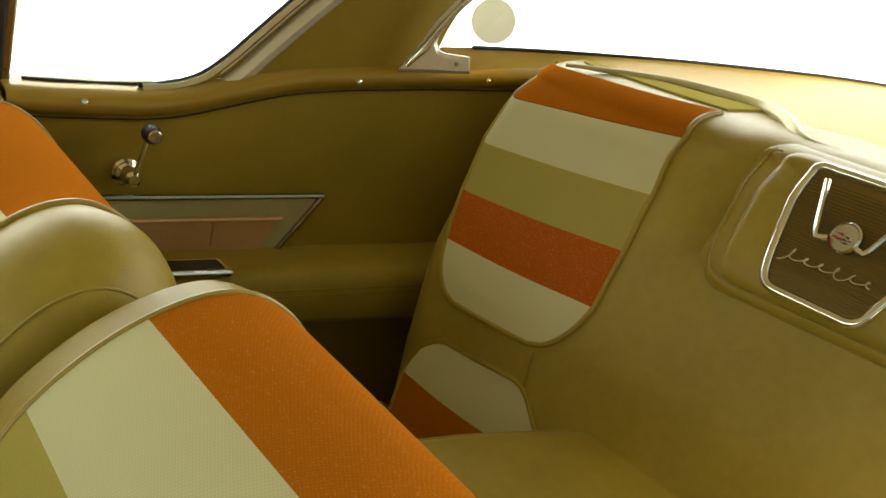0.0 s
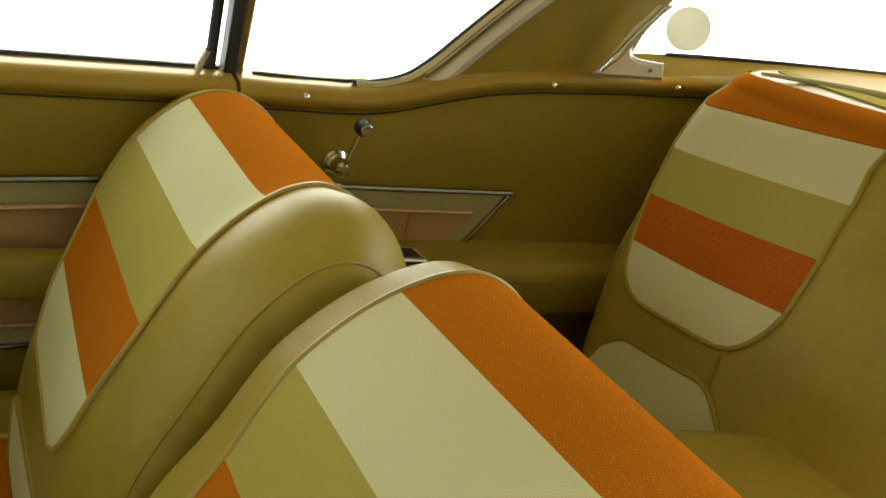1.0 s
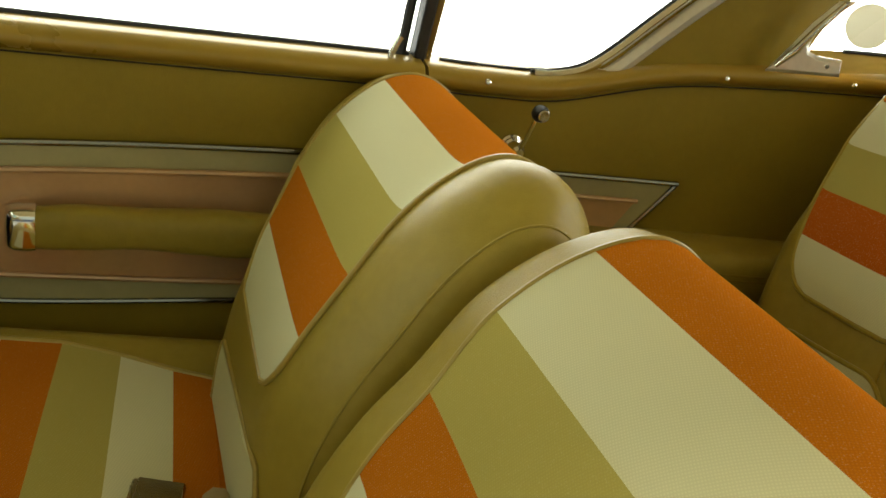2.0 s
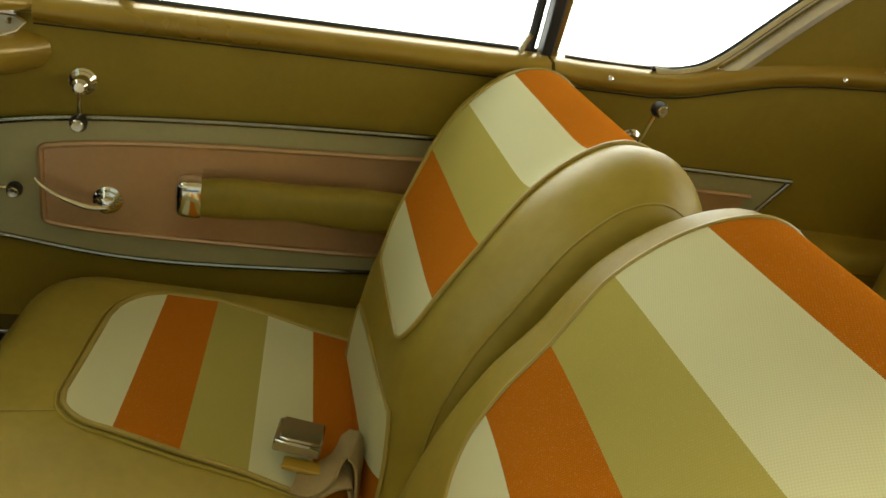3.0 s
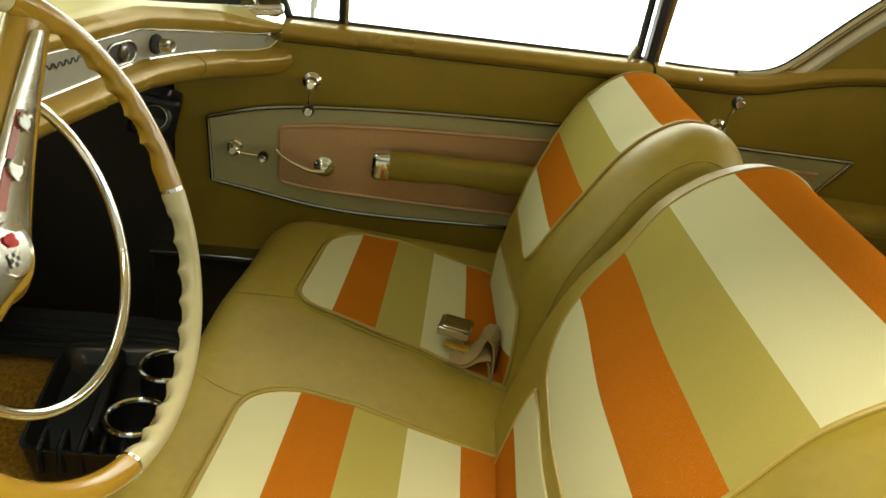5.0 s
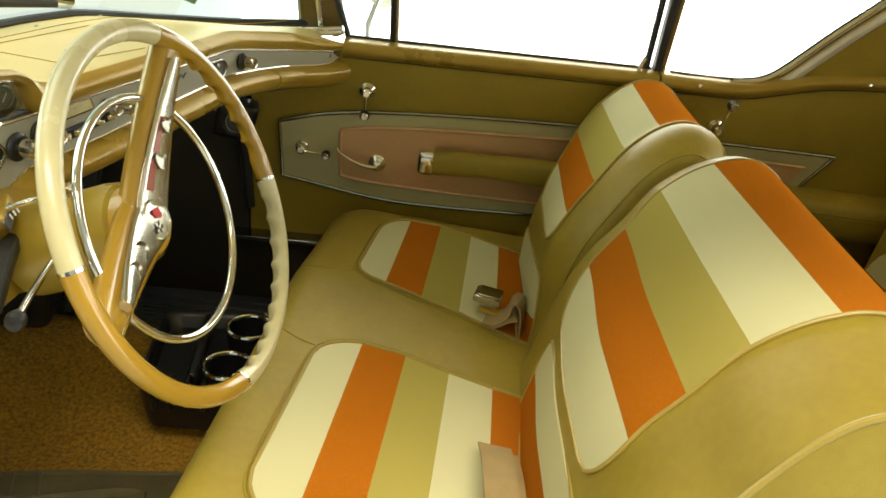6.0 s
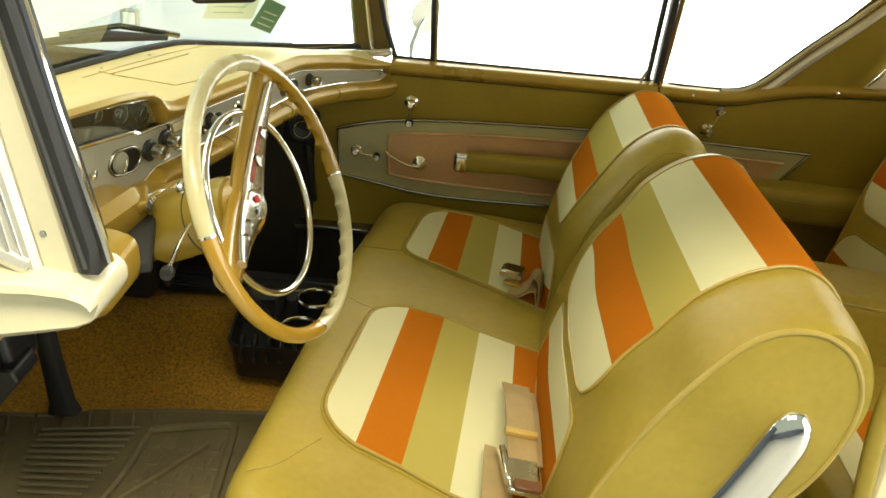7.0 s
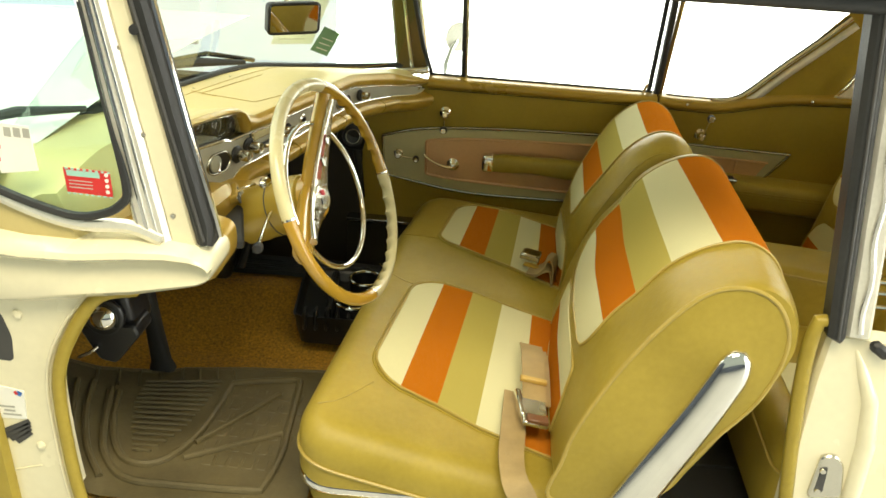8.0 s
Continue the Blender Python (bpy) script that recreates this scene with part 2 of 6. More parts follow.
def skin(fn, n_of, us, vs, thick, sink=0.003):
    """A sheet of cloth laid on a surface, with turned-down edges."""
    bm = bmesh.new()
    rows = []
    for v in vs:
        row = []
        for u in us:
            row.append(bm.verts.new(Vector(fn(u, v)) + thick * n_of(u, v)))
        rows.append(row)
    for a, b in zip(rows, rows[1:]):
        for i in range(len(us) - 1):
            bm.faces.new((a[i], a[i + 1], b[i + 1], b[i]))
    ring = [(i, 0) for i in range(len(us))] + [(len(us) - 1, j) for j in range(1, len(vs))] + [(i, len(vs) - 1) for i in range(len(us) - 2, -1, -1)] + [(0, j) for j in range(len(vs) - 2, 0, -1)]
    low = [bm.verts.new(Vector(fn(us[i], vs[j])) - sink * n_of(us[i], vs[j])) for i, j in ring]
    top = [rows[j][i] for i, j in ring]
    for k in range(len(ring)):
        q = (k + 1) % len(ring)
        bm.faces.new((top[k], top[q], low[q], low[k]))
    return bm


def loft(sections, caps=True, closed=True):
    bm = bmesh.new()
    rows = [[bm.verts.new(p) for p in s] for s in sections]
    n = len(rows[0])
    for a, b in zip(rows, rows[1:]):
        for i in range(n if closed else n - 1):
            j = (i + 1) % n
            bm.faces.new((a[i], a[j], b[j], b[i]))
    if caps and closed:
        for row in (rows[0], rows[-1]):
            c = bm.verts.new(sum((v.co for v in row), Vector()) / n)
            for i in range(n):
                bm.faces.new((row[i], row[(i + 1) % n], c))
    return bm


def tube(pts, r, closed=False, n=8, flat=1.0, caps=True):
    """A round or flattened bar along pts."""
    P = [Vector(p) for p in pts]
    m = len(P)
    tang = []
    for i in range(m):
        a = P[i - 1] if (i or closed) else P[0]
        b = P[(i + 1) % m] if (i < m - 1 or closed) else P[-1]
        tang.append((b - a).normalized())
    up = Vector((0, 0, 1)) if abs(tang[0].z) < 0.9 else Vector((1, 0, 0))
    secs = []
    for i in range(m):
        up = (up - tang[i] * up.dot(tang[i])).normalized()
        side = tang[i].cross(up)
        rad = r[i] if isinstance(r, (list, tuple)) else r
        secs.append([P[i] + rad * (math.cos(2 * math.pi * k / n) * side + flat * math.sin(2 * math.pi * k / n) * up) for k in range(n)])
    if closed:
        secs.append(secs[0])
        bm = loft(secs, caps=False)
        bmesh.ops.remove_doubles(bm, verts=bm.verts[:], dist=1e-6)
        return bm
    return loft(secs, caps)


def lathe(prof, at, axis, n=24):
    """A turned piece: (radius, height) along axis."""
    axis = Vector(axis).normalized()
    q = axis.to_track_quat("Z", "Y").to_matrix()
    secs = []
    for r, h in prof:
        secs.append([Vector(at) + q @ Vector((r * math.cos(2 * math.pi * k / n), r * math.sin(2 * math.pi * k / n), h)) for k in range(n)])
    return loft(secs)


def inset(poly, d):
    n, out = len(poly), []
    area = sum(poly[i][0] * poly[(i + 1) % n][1] - poly[(i + 1) % n][0] * poly[i][1] for i in range(n))
    s = 1 if area > 0 else -1
    for i in range(n):
        a, p, b = np.array(poly[i - 1]), np.array(poly[i]), np.array(poly[(i + 1) % n])
        t = b - a
        t = t / (np.linalg.norm(t) + 1e-9)
        out.append((p[0] - s * t[1] * d, p[1] + s * t[0] * d))
    return out


def plate(poly, place, depth, bevel=0.002, back=0.0):
    """A flat piece: an outline, set in space by place(a, b, height), from back to depth, with a bevelled front edge."""
    secs = [[place(a, b, back) for a, b in poly], [place(a, b, depth - bevel) for a, b in poly], [place(a, b, depth) for a, b in inset(poly, bevel)]]
    bm = bmesh.new()
    rows = [[bm.verts.new(p) for p in s] for s in secs]
    n = len(poly)
    for a, b in zip(rows, rows[1:]):
        for i in range(n):
            bm.faces.new((a[i], a[(i + 1) % n], b[(i + 1) % n], b[i]))
    bm.faces.new(rows[-1])
    bm.faces.new(rows[0])
    bm.normal_update()
    bmesh.ops.triangulate(bm, faces=[f for f in bm.faces if len(f.verts) > 4])
    return bm


def box(size, m=None, bevel=0.004, seg=1):
    bm = bmesh.new()
    bmesh.ops.create_cube(bm, size=1, matrix=Matrix.Diagonal((*size, 1)))
    if bevel:
        bmesh.ops.bevel(bm, geom=bm.edges[:], offset=bevel, segments=seg, affect="EDGES", profile=0.6)
    if m is not None:
        bmesh.ops.transform(bm, matrix=m, verts=bm.verts[:])
    return bm


def pillow(outline, ztop, r, zbot, rings=7):
    """A padded block: outline in plan, a top surface, a rolled edge of radius r, and a bottom."""
    secs = [[V(x, y, zbot(x, y)) for x, y in outline]]
    for k in range(rings + 1):
        a = k / rings * math.pi / 2
        d, drop = r * (1 - math.cos(a)), r * (1 - math.sin(a))
        secs.append([V(x, y, ztop(x, y) - drop) for x, y in inset(outline, d)])
    last = inset(outline, r)
    cx, cy = np.mean(last, axis=0)
    for s in np.linspace(0.92, 0.0, 12)[:-1]:
        secs.append([V(cx + (x - cx) * s, cy + (y - cy) * s, ztop(cx + (x - cx) * s, cy + (y - cy) * s)) for x, y in last])
    return loft(secs)


def interp(x, xs, ys):
    return float(np.interp(x, xs, ys))


# ---- the shell of the car ----
def rear_x(y, z):
    return interp(z, [.45, .5, .64, .724, .759, .814, .878, .932, .965, 1.0], [.85, .87, .925, .955, .972, 1.0, 1.03, 1.07, 1.12, 1.2]) + 0.15 * (0.25 - y)


def side_y(x):
    """The passenger side's inner face."""
    return 0.475 if x < 0.5 else 0.475 - (x - 0.5) * 0.15


def on_side(x, z, h):
    return V(x, side_y(x) - h, z)


# floor and studio
bm = bmesh.new()
bmesh.ops.create_grid(bm, x_segments=2, y_segments=2, size=60)
bmesh.ops.translate(bm, verts=bm.verts[:], vec=(0, 0, -0.12))
structure("ground", bm, GROUND, "smooth pale studio floor under the car", "floor")
cyc = [(-0.95, 3.1), (-.4, 2.95), (.2, 2.85), (1.5, 2.8), (3.2, 2.2), (4.2, .8), (4.5, -1.2), (4.3, -3.2)]
cyc = spline(cyc, 30)
# The backdrop and both white walls below glow by themselves instead of being lit.
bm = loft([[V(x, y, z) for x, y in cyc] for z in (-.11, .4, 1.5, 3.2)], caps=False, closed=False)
structure("backdrop", bm, GLOW, "white studio backdrop with its light put in as glow", "backdrop")
structure("wall_side", box((4.2, 0.1, 3.4), pose(0.0, 3.34, 1.585), 0), GLOW_WALL, "white studio side wall with added glow", "wall")
structure("wall_front", box((5.2, 0.5, 3.4), pose(-4.32, 3.25, 1.585), 0), GLOW_WALL, "white studio wall with added glow and a projecting corner", "wall")
# Unseen wall, added so that the chrome reflects a dark stripe.
structure("reflected_wall", box((16, 0.1, 1.5), pose(1.0, -7.0, 0.63), 0), BACKWALL, "unseen low blue-grey wall added to reflect in the chrome", "wall")
# Out of view; added to cut the low light entering through the windshield.
structure("front_light_block", box((0.1, 10.4, 3.2), pose(-6.4, -1.8, 1.48), 0), BACKWALL, "unseen blue-grey wall added to dim light from ahead", "wall")
plug = thing("socket_box", (-1.785, 2.98, .40), "pale square switch box on the white wall", "switch")
part("body", box((0.10, 0.03, 0.10), pose(-1.785, 2.985, .40), 0.008), GREYT, plug)
part("switch_plate", box((0.06, 0.01, 0.06), pose(-1.785, 2.967, .40), 0.003), WALLW, plug)

# body floor pan, carpet and tunnel
def floor_z(x, y):
    z = 0.245 + 0.10 * max(0, min(1, (y + 0.10) / 0.22)) ** 1.2 - 0.08 * max(0, min(1, (y - 0.2) / 0.2))
    z += max(0, -0.70 - x) * 0.30 + max(0, -0.95 - x) * 1.5
    return z + 0.004 * noise.noise((x * 9, y * 9, 0))


bm = grid(lambda x, y: V(x, y, floor_z(x, y)), np.linspace(-1.12, 1.3, 90), np.linspace(-0.70, 0.52, 60))
structure("carpet", bm, CARPET, "brown-orange loop carpet over floor and tunnel", "carpet")
structure("door_sill", box((1.5, 0.05, 0.30), pose(-0.05, -0.72, 0.075), 0.006), BRIGHT, "metal sill plate of the open driver doorway", "sill")
# Black sheets added over the carpet to stand in for deep footwell shade.
for x0, x1, y0, y1, what in ((-.98, -.24, .17, .46, "passenger footwell"), (.44, .72, -.68, .40, "rear footwell")):
    fm = thing("floor_cover", ((x0 + x1) / 2, (y0 + y1) / 2, .25), "added dark ribbed sheet standing in for shade in the " + what, "floor mat")
    part("sheet", grid(lambda x, y: V(x, y, floor_z(x, y) + .012), np.linspace(x0, x1, 30), np.linspace(y0, y1, 30)), RUBBER, fm)
    for k in range(5):
        y = y0 + .04 + (y1 - y0 - .08) * k / 4
        part("rib", tube([V(x, y, floor_z(x, y) + .013) for x in np.linspace(x0 + .03, x1 - .03, 20)], .004, n=6), RUBBER, fm)
# Unseen panel added to keep light from leaking in behind the rear seat.
structure("rear_light_block", box((0.04, 1.2, 0.86), pose(1.36, -0.10, 0.50), 0.005), RUBBER, "unseen dark panel added to block light behind the rear seat", "panel")
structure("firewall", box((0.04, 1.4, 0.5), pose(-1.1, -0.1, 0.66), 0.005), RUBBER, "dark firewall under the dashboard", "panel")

# roof: outer skin and headliner, with a thick edge
def roof_z(x, y):
    return 1.37 - 0.12 * (y + 0.72) - 0.05 * ((x - 0.35) / 0.9) ** 2 - 0.02 * (y / 0.6) ** 2


def roof_pt(x, y, h):
    return V(x, y, roof_z(x, y) + h)


xs, ys = np.linspace(-0.42, 1.25, 30), np.linspace(-0.73, 0.50, 24)
bm = grid(lambda x, y: roof_pt(x, y, 0.05), xs, ys)
structure("roof", bm, CREAM, "cream steel roof skin", "roof")
bm = grid(lambda x, y: roof_pt(x, y, 0.0), xs, ys)
structure("ceiling", bm, HEADLINER, "gold cloth headliner", "ceiling")

# passenger door and quarter trim
door = thing("door_1", (0.1, 0.5, 0.4), "closed passenger door trimmed in gold vinyl with copper inset", "car door", kind="structure")
outline = [(-0.36, .40), (0.494, .40), (0.494, .862), (-0.20, .868), (-0.30, .86), (-0.36, .80)]
part("door_panel", plate(outline, on_side, 0.0, 0.003, -0.05), VINYL_DARK, door, "smooth gold vinyl upper and lower trim")

top = [(-.298, .705), (-.208, .729), (-.097, .743), (.106, .753), (.343, .757), (.494, .757)]
bot = [(.494, .543), (.279, .542), (.032, .541), (-.092, .549), (-.21, .569), (-.289, .583)]
ins = spline(top, 26) + spline(bot, 26)
part("insert", plate(ins, on_side, 0.006, 0.002), INSERT, door, "grey-green satin insert")
edge = [on_side(x, z, 0.008) for x, z in spline(top, 30)]
part("moulding", tube(edge, 0.0045, n=8), DULL, door, "chrome moulding")
edge = [on_side(x, z, 0.007) for x, z in [(-.298, .705), *reversed(spline(bot, 30))]]
part("moulding", tube(edge, 0.0036, n=8), DULL, door, "thin dark chrome moulding")
top = [(-.166, .699), (-.096, .709), (.061, .718), (.335, .724), (.48, .725)]
bot = [(.48, .569), (.28, .571), (.071, .577), (-.093, .585), (-.163, .594)]
cop = spline(top, 24) + spline(bot, 24)
part("copper_inset", plate(cop, on_side, 0.009, 0.002), COPPER, door, "brushed copper inset")
rim = [on_side(x, z, 0.010) for x, z in round_poly(cop, 0.008, 3)]
part("rim", tube(rim, 0.0042, closed=True, n=8), COPPER, door, "raised copper rim")

arm = []
for k, x in enumerate(np.linspace(0.034, 0.47, 40)):
    t = (x - 0.034) / 0.436
    zc = 0.652 + 0.003 * math.sin(t * 7) + 0.002 * t
    hz = 0.025 + 0.006 * t + 0.002 * math.sin(t * 16)
    hy = 0.035 + 0.012 * math.sin(min(1, t * 2) * 1.4)
    pts = []
    for a in np.linspace(0, 2 * math.pi, 24, endpoint=False):
        c, s = math.cos(a), math.sin(a)
        pts.append(V(x, side_y(x) - 0.012 - hy * (0.5 + 0.5 * math.copysign(abs(c) ** 0.7, c)), zc + hz * math.copysign(abs(s) ** 0.75, s) + 0.0012 * noise.noise((x * 30, c, s))))
    arm.append(pts)
part("armrest", loft(arm), VINYL, door, "padded vinyl armrest")
cap = []
for x, k in ((0.004, 0.75), (0.007, 0.92), (0.014, 1.0), (0.030, 1.03), (0.037, 1.0)):
    cap.append([V(x, side_y(x) - 0.010 - 0.038 * (0.5 + 0.5 * math.copysign(abs(math.cos(a)) ** 0.5, math.cos(a))) * k, 0.652 + 0.0265 * k * math.copysign(abs(math.sin(a)) ** 0.5, math.sin(a))) for a in np.linspace(0, 2 * math.pi, 24, endpoint=False)])
part("armrest_cap", loft(cap), CHROME, door, "chrome end cap of the armrest")


def winder(parent, name, hub, tip, knob=0.0105, lift=0.03, arm_r=0.0045):
    """A window crank: stepped hub, arm, knob."""
    h0 = Vector(on_side(hub[0], hub[1], 0.0))
    d = Vector((0, -1, 0))
    c = part(name, lathe([(0.017, 0.0), (0.017, 0.004), (0.014, 0.006), (0.014, 0.010), (0.011, 0.012), (0.011, 0.018), (0.010, 0.022), (0.010, 0.030), (0.006, 0.034), (0.0001, 0.034)], h0, d, 28), CHROME, parent, "chrome window crank")
    t0 = Vector(on_side(tip[0], tip[1], lift))
    a0 = h0 + d * 0.026
    part("arm", tube([a0, a0.lerp(t0, 0.3) + d * 0.004, a0.lerp(t0, 0.7) + d * 0.003, t0], [arm_r * 1.3, arm_r, arm_r, arm_r * 1.2], n=10, flat=0.6), CHROME, c)
    part("knob", lathe([(0.004, 0.0), (knob, 0.003), (knob * 1.05, 0.010), (knob * 0.8, 0.018), (0.0001, 0.020)], t0 - d * 0.002, d, 20), BLACK, c, "black plastic knob")
    part("knob_ring", lathe([(knob * 0.72, 0.0), (knob * 0.76, 0.001), (knob * 0.6, 0.0025), (0.0001, 0.002)], t0 + d * 0.0165, d, 18), BRIGHT, c)
    return c


winder(door, "window_crank", (-.114, .788), (-.115, .743))
winder(door, "vent_crank", (-.248, .652), (-.193, .646), 0.0095, 0.026, 0.004)
h0 = Vector(on_side(-.083, .631, 0.008))
lat = part("door_latch", lathe([(0.019, 0), (0.019, 0.004), (0.015, 0.006), (0.015, 0.012), (0.011, 0.014), (0.011, 0.024), (0.006, 0.028), (0.0001, 0.028)], h0, (0, -1, 0), 26), CHROME, door, "chrome door release lever")
pts = [(-.083, .629, .03), (-.105, .630, .034), (-.135, .640, .034), (-.160, .653, .030), (-.169, .660, .024)]
part("lever", tube([on_side(x, z, h) for x, z, h in spline(pts, 20)], [0.0075 - 0.0002 * k for k in range(20)], n=10, flat=0.7), CHROME, lat)

# For the joint under the rail, and as painted shade on the sill kick.
GAP = mat("dark_gap_and_shade", (.02, .014, .004), .8)
# painted sill rail of the door
def rail(xs, base, out, name, parent):
    secs = []
    for x in xs:
        y, z = side_y(x), base(x)
        w = out(x)
        prof = [(y + .004, z - .004), (y - .006, z), (y - .013, z + .008), (y - .013, z + .016), (y - .006, z + .025), (y + .012, z + .028), (y + w, z + .031), (y + w, z - .03), (y + .004, z - .03)]
        secs.append([V(x, a, b) for a, b in prof])
    part("rail_gap", tube([V(x, side_y(x) - .0045, base(x) - .0045) for x in xs], .0011, n=6), GAP, parent)
    return part(name, loft(secs), PAINT, parent, "gold painted metal window sill rail", 60)


rail(np.linspace(-0.17, 0.492, 24), lambda x: 0.858 - 0.006 * x, lambda x: 0.05, "sill_rail", door)
part("lock_button", tube([V(.450, .488, .880), V(.452, .487, .892), V(.460, .485, .912)], [0.004, 0.0045, 0.005], n=12), BRIGHT, door, "knurled chrome lock button")
part("ferrule", lathe([(0.008, 0), (0.007, 0.003), (0.004, 0.004)], (.450, .488, .879), (0, 0, 1), 16), CHROME, door)
part("sill_plate", box((0.9, 0.05, 0.012), pose(0.05, 0.455, 0.437), 0.003), DULL, door, "dull metal sill plate")
# Near-black colour stands in for the footwell shade below the door.
part("sill_kick_shade", box((0.9, 0.03, 0.17), pose(0.05, 0.470, 0.345), 0.003), GAP, door)

# door glass, vent pane, posts
part("window_glass", plate([(-.055, .88), (.489, .88), (.489, 1.20), (-.055, 1.20)], lambda a, b, h: V(a, .523 - (b - .88) * .10 - h, b), 0.004, 0.001), GLASS, door, "clear side glass").visible_shadow = False
part("vent_glass", plate([(-.160, .89), (-.075, .89), (-.078, 1.20), (-.225, 1.20)], lambda a, b, h: V(a, .523 - (b - .88) * .10 - h, b), 0.004, 0.001), GLASS, door, "clear vent pane").visible_shadow = False
part("division_bar", tube([V(-.068, .515, .875), V(-.079, .490, 1.22)], 0.0085, n=8, flat=1.0), BLACK, door, "dark vent division bar")
part("division_trim", tube([V(-.061, .511, .875), V(-.072, .486, 1.22)], 0.004, n=8), BRIGHT, door)
part("vent_frame", tube([V(-.165, .517, .888), V(-.155, .514, .884), V(-.10, .514, .884), V(-.072, .513, .884)], 0.006, n=8), BRIGHT, door)
part("glass_seal", tube([V(-.165, .512, .889), V(.480, .508, .884)], 0.005, n=6), RUBBER, door, "black glass seal")
part("glass_channel", tube([V(.470, .512, .87), V(.484, .492, 1.19)], 0.007, n=8), RUBBER, door, "black glass channel")

# rear quarter side
quarter = thing("quarter_trim", (0.75, 0.46, 0.4), "gold vinyl rear quarter trim with pointed metal insert", "car trim", kind="structure")
outline = [(.497, .32), (1.32, .32), (1.32, .94), (1.12, .926), (.90, .912), (.81, .90), (.74, .881), (.68, .865), (.584, .858), (.497, .858)]
part("quarter_panel", plate(outline, on_side, 0.0, 0.003, -0.05), VINYL_DARK, quarter)
rail(np.linspace(0.497, 1.28, 46), lambda x: interp(x, [.49, .55, .64, .68, .705, .74, .775, .81, .845, .885, 1.0, 1.11, 1.28], [.855, .854, .856, .861, .867, .877, .887, .896, .902, .907, .916, .922, .930]), lambda x: interp(x, [.5, .66, .75, 1.1], [.04, .04, .02, .008]), "sill_rail", quarter)
ins = [(.50, .752), (.874, .757), (.819, .680), (.50, .680)]
part("insert", plate(ins, on_side, 0.006, 0.002), INSERT, quarter, "pointed grey-green insert")
part("moulding", tube([on_side(.50, .753, .008), on_side(.70, .756, .008), on_side(.876, .759, .008)], 0.0040, n=8), DULL, quarter, "chrome moulding")
part("moulding", tube([on_side(.876, .759, .007), on_side(.846, .717, .007), on_side(.819, .680, .007)], 0.0038, n=8), DULL, quarter, "dark chrome moulding")
part("copper_inset", plate([(.50, .723), (.819, .727), (.795, .681), (.50, .681)], on_side, 0.009, 0.002), COPPER, quarter, "copper inset with a vertical crease")
part("rim", tube([on_side(.50, .724, .011), on_side(.821, .728, .011)], 0.0035, n=8), COPPER, quarter)
part("crease", tube([on_side(.736, .722, .008), on_side(.734, .690, .008)], 0.004, n=8), COPPER, quarter)
winder(quarter, "window_crank", (.626, .786), (.640, .845), 0.011, 0.034)
for x, z in ((.575, .872), (.900, .918), (1.09, .932)):
    part("screw", lathe([(0.0042, 0), (0.0036, 0.0015), (0.0001, 0.0024)], (x, side_y(x) - 0.0125, z), (0, -1, .4), 12), CHROME, quarter, "chrome trim screw")
# armrest ledge with ashtray
def arm_edge(x):
    return side_y(x) - 0.085
secs = []
for x in np.linspace(.56, 1.2, 30):
    y0, y1 = side_y(x) + 0.01, arm_edge(x)
    prof = [(y0, .684), (y1 + .02, .684), (y1 + .008, .680), (y1, .668), (y1 - .001, .650), (y1 + .002, .615), (y1 + .012, .602), (y1 + .03, .598), (y0, .60)]
    secs.append([V(x, a, b) for a, b in prof])
ledge = part("armrest", loft(secs), VINYL, quarter, "padded vinyl armrest ledge", 55)
for dz in (0.0, -0.008):
    part("seam", tube([V(x, arm_edge(x) - 0.0005, .658 + dz) for x in np.linspace(.565, .995, 12)], 0.0016, n=6), VINYL_DARK, ledge)
def on_arm(a, b, h):
    return V(a, b - (a - .68) * .15, .684 + h)


ash = part("ashtray", plate(round_poly([(.632, .357), (.728, .357), (.728, .398), (.632, .398)], .005), on_arm, 0.007, 0.002), CHROME, quarter, "chrome ashtray lid")
part("recess", plate(round_poly([(.638, .366), (.722, .366), (.722, .393), (.638, .393)], .004), on_arm, 0.0078, 0.0005, .0065), BLACK, ash)
part("lip", tube([on_arm(a, .3575, .006) for a in np.linspace(.634, .726, 8)], .003, n=8), CHROME, ash)

# quarter glass and chrome channel
def q_up(x, z, h):
    return V(x, side_y(x) + 0.028 - (z - .885) * 0.12 - h, z)


gl = [(.52, .885), (.612, .886), (.661, .890), (.706, .906), (.736, .932), (.767, .968), (.809, 1.01), (.88, 1.085), (.935, 1.15), (.94, 1.20), (.52, 1.20)]
part("window_glass", plate(gl, q_up, 0.004, 0.001), GLASS, quarter, "clear quarter glass").visible_shadow = False
run = spline([(.645, .884), (.675, .887), (.712, .900), (.742, .925), (.775, .962), (.82, 1.012), (.88, 1.074), (.95, 1.15)], 40)
for off, r, m_, nm in ((0.0, 0.0095, CHROME, "window_trim"), (0.021, 0.0150, SATIN, "window_trim"), (-0.006, 0.004, RUBBER, "glass_seal")):
    part(nm, tube([q_up(x + off * 0.75, z - off * 0.75, 0.012) for x, z in run], r, n=10, flat=0.8), m_, quarter, "polished quarter window channel" if m_ is not RUBBER else "")
for x, z in ((.735, .908), (.79, .968), (.87, 1.055), (.905, 1.09)):
    part("screw", lathe([(0.0045, 0), (0.004, 0.0015), (0.0001, 0.0025)], q_up(x + .008, z - .010, 0.020), (0, -1, 0.1), 12), CHROME, quarter)
part("glass_seal", tube([q_up(.52, .884, .002), q_up(.60, .884, .002), q_up(.665, .887, .002)], 0.003, n=6), RUBBER, quarter)

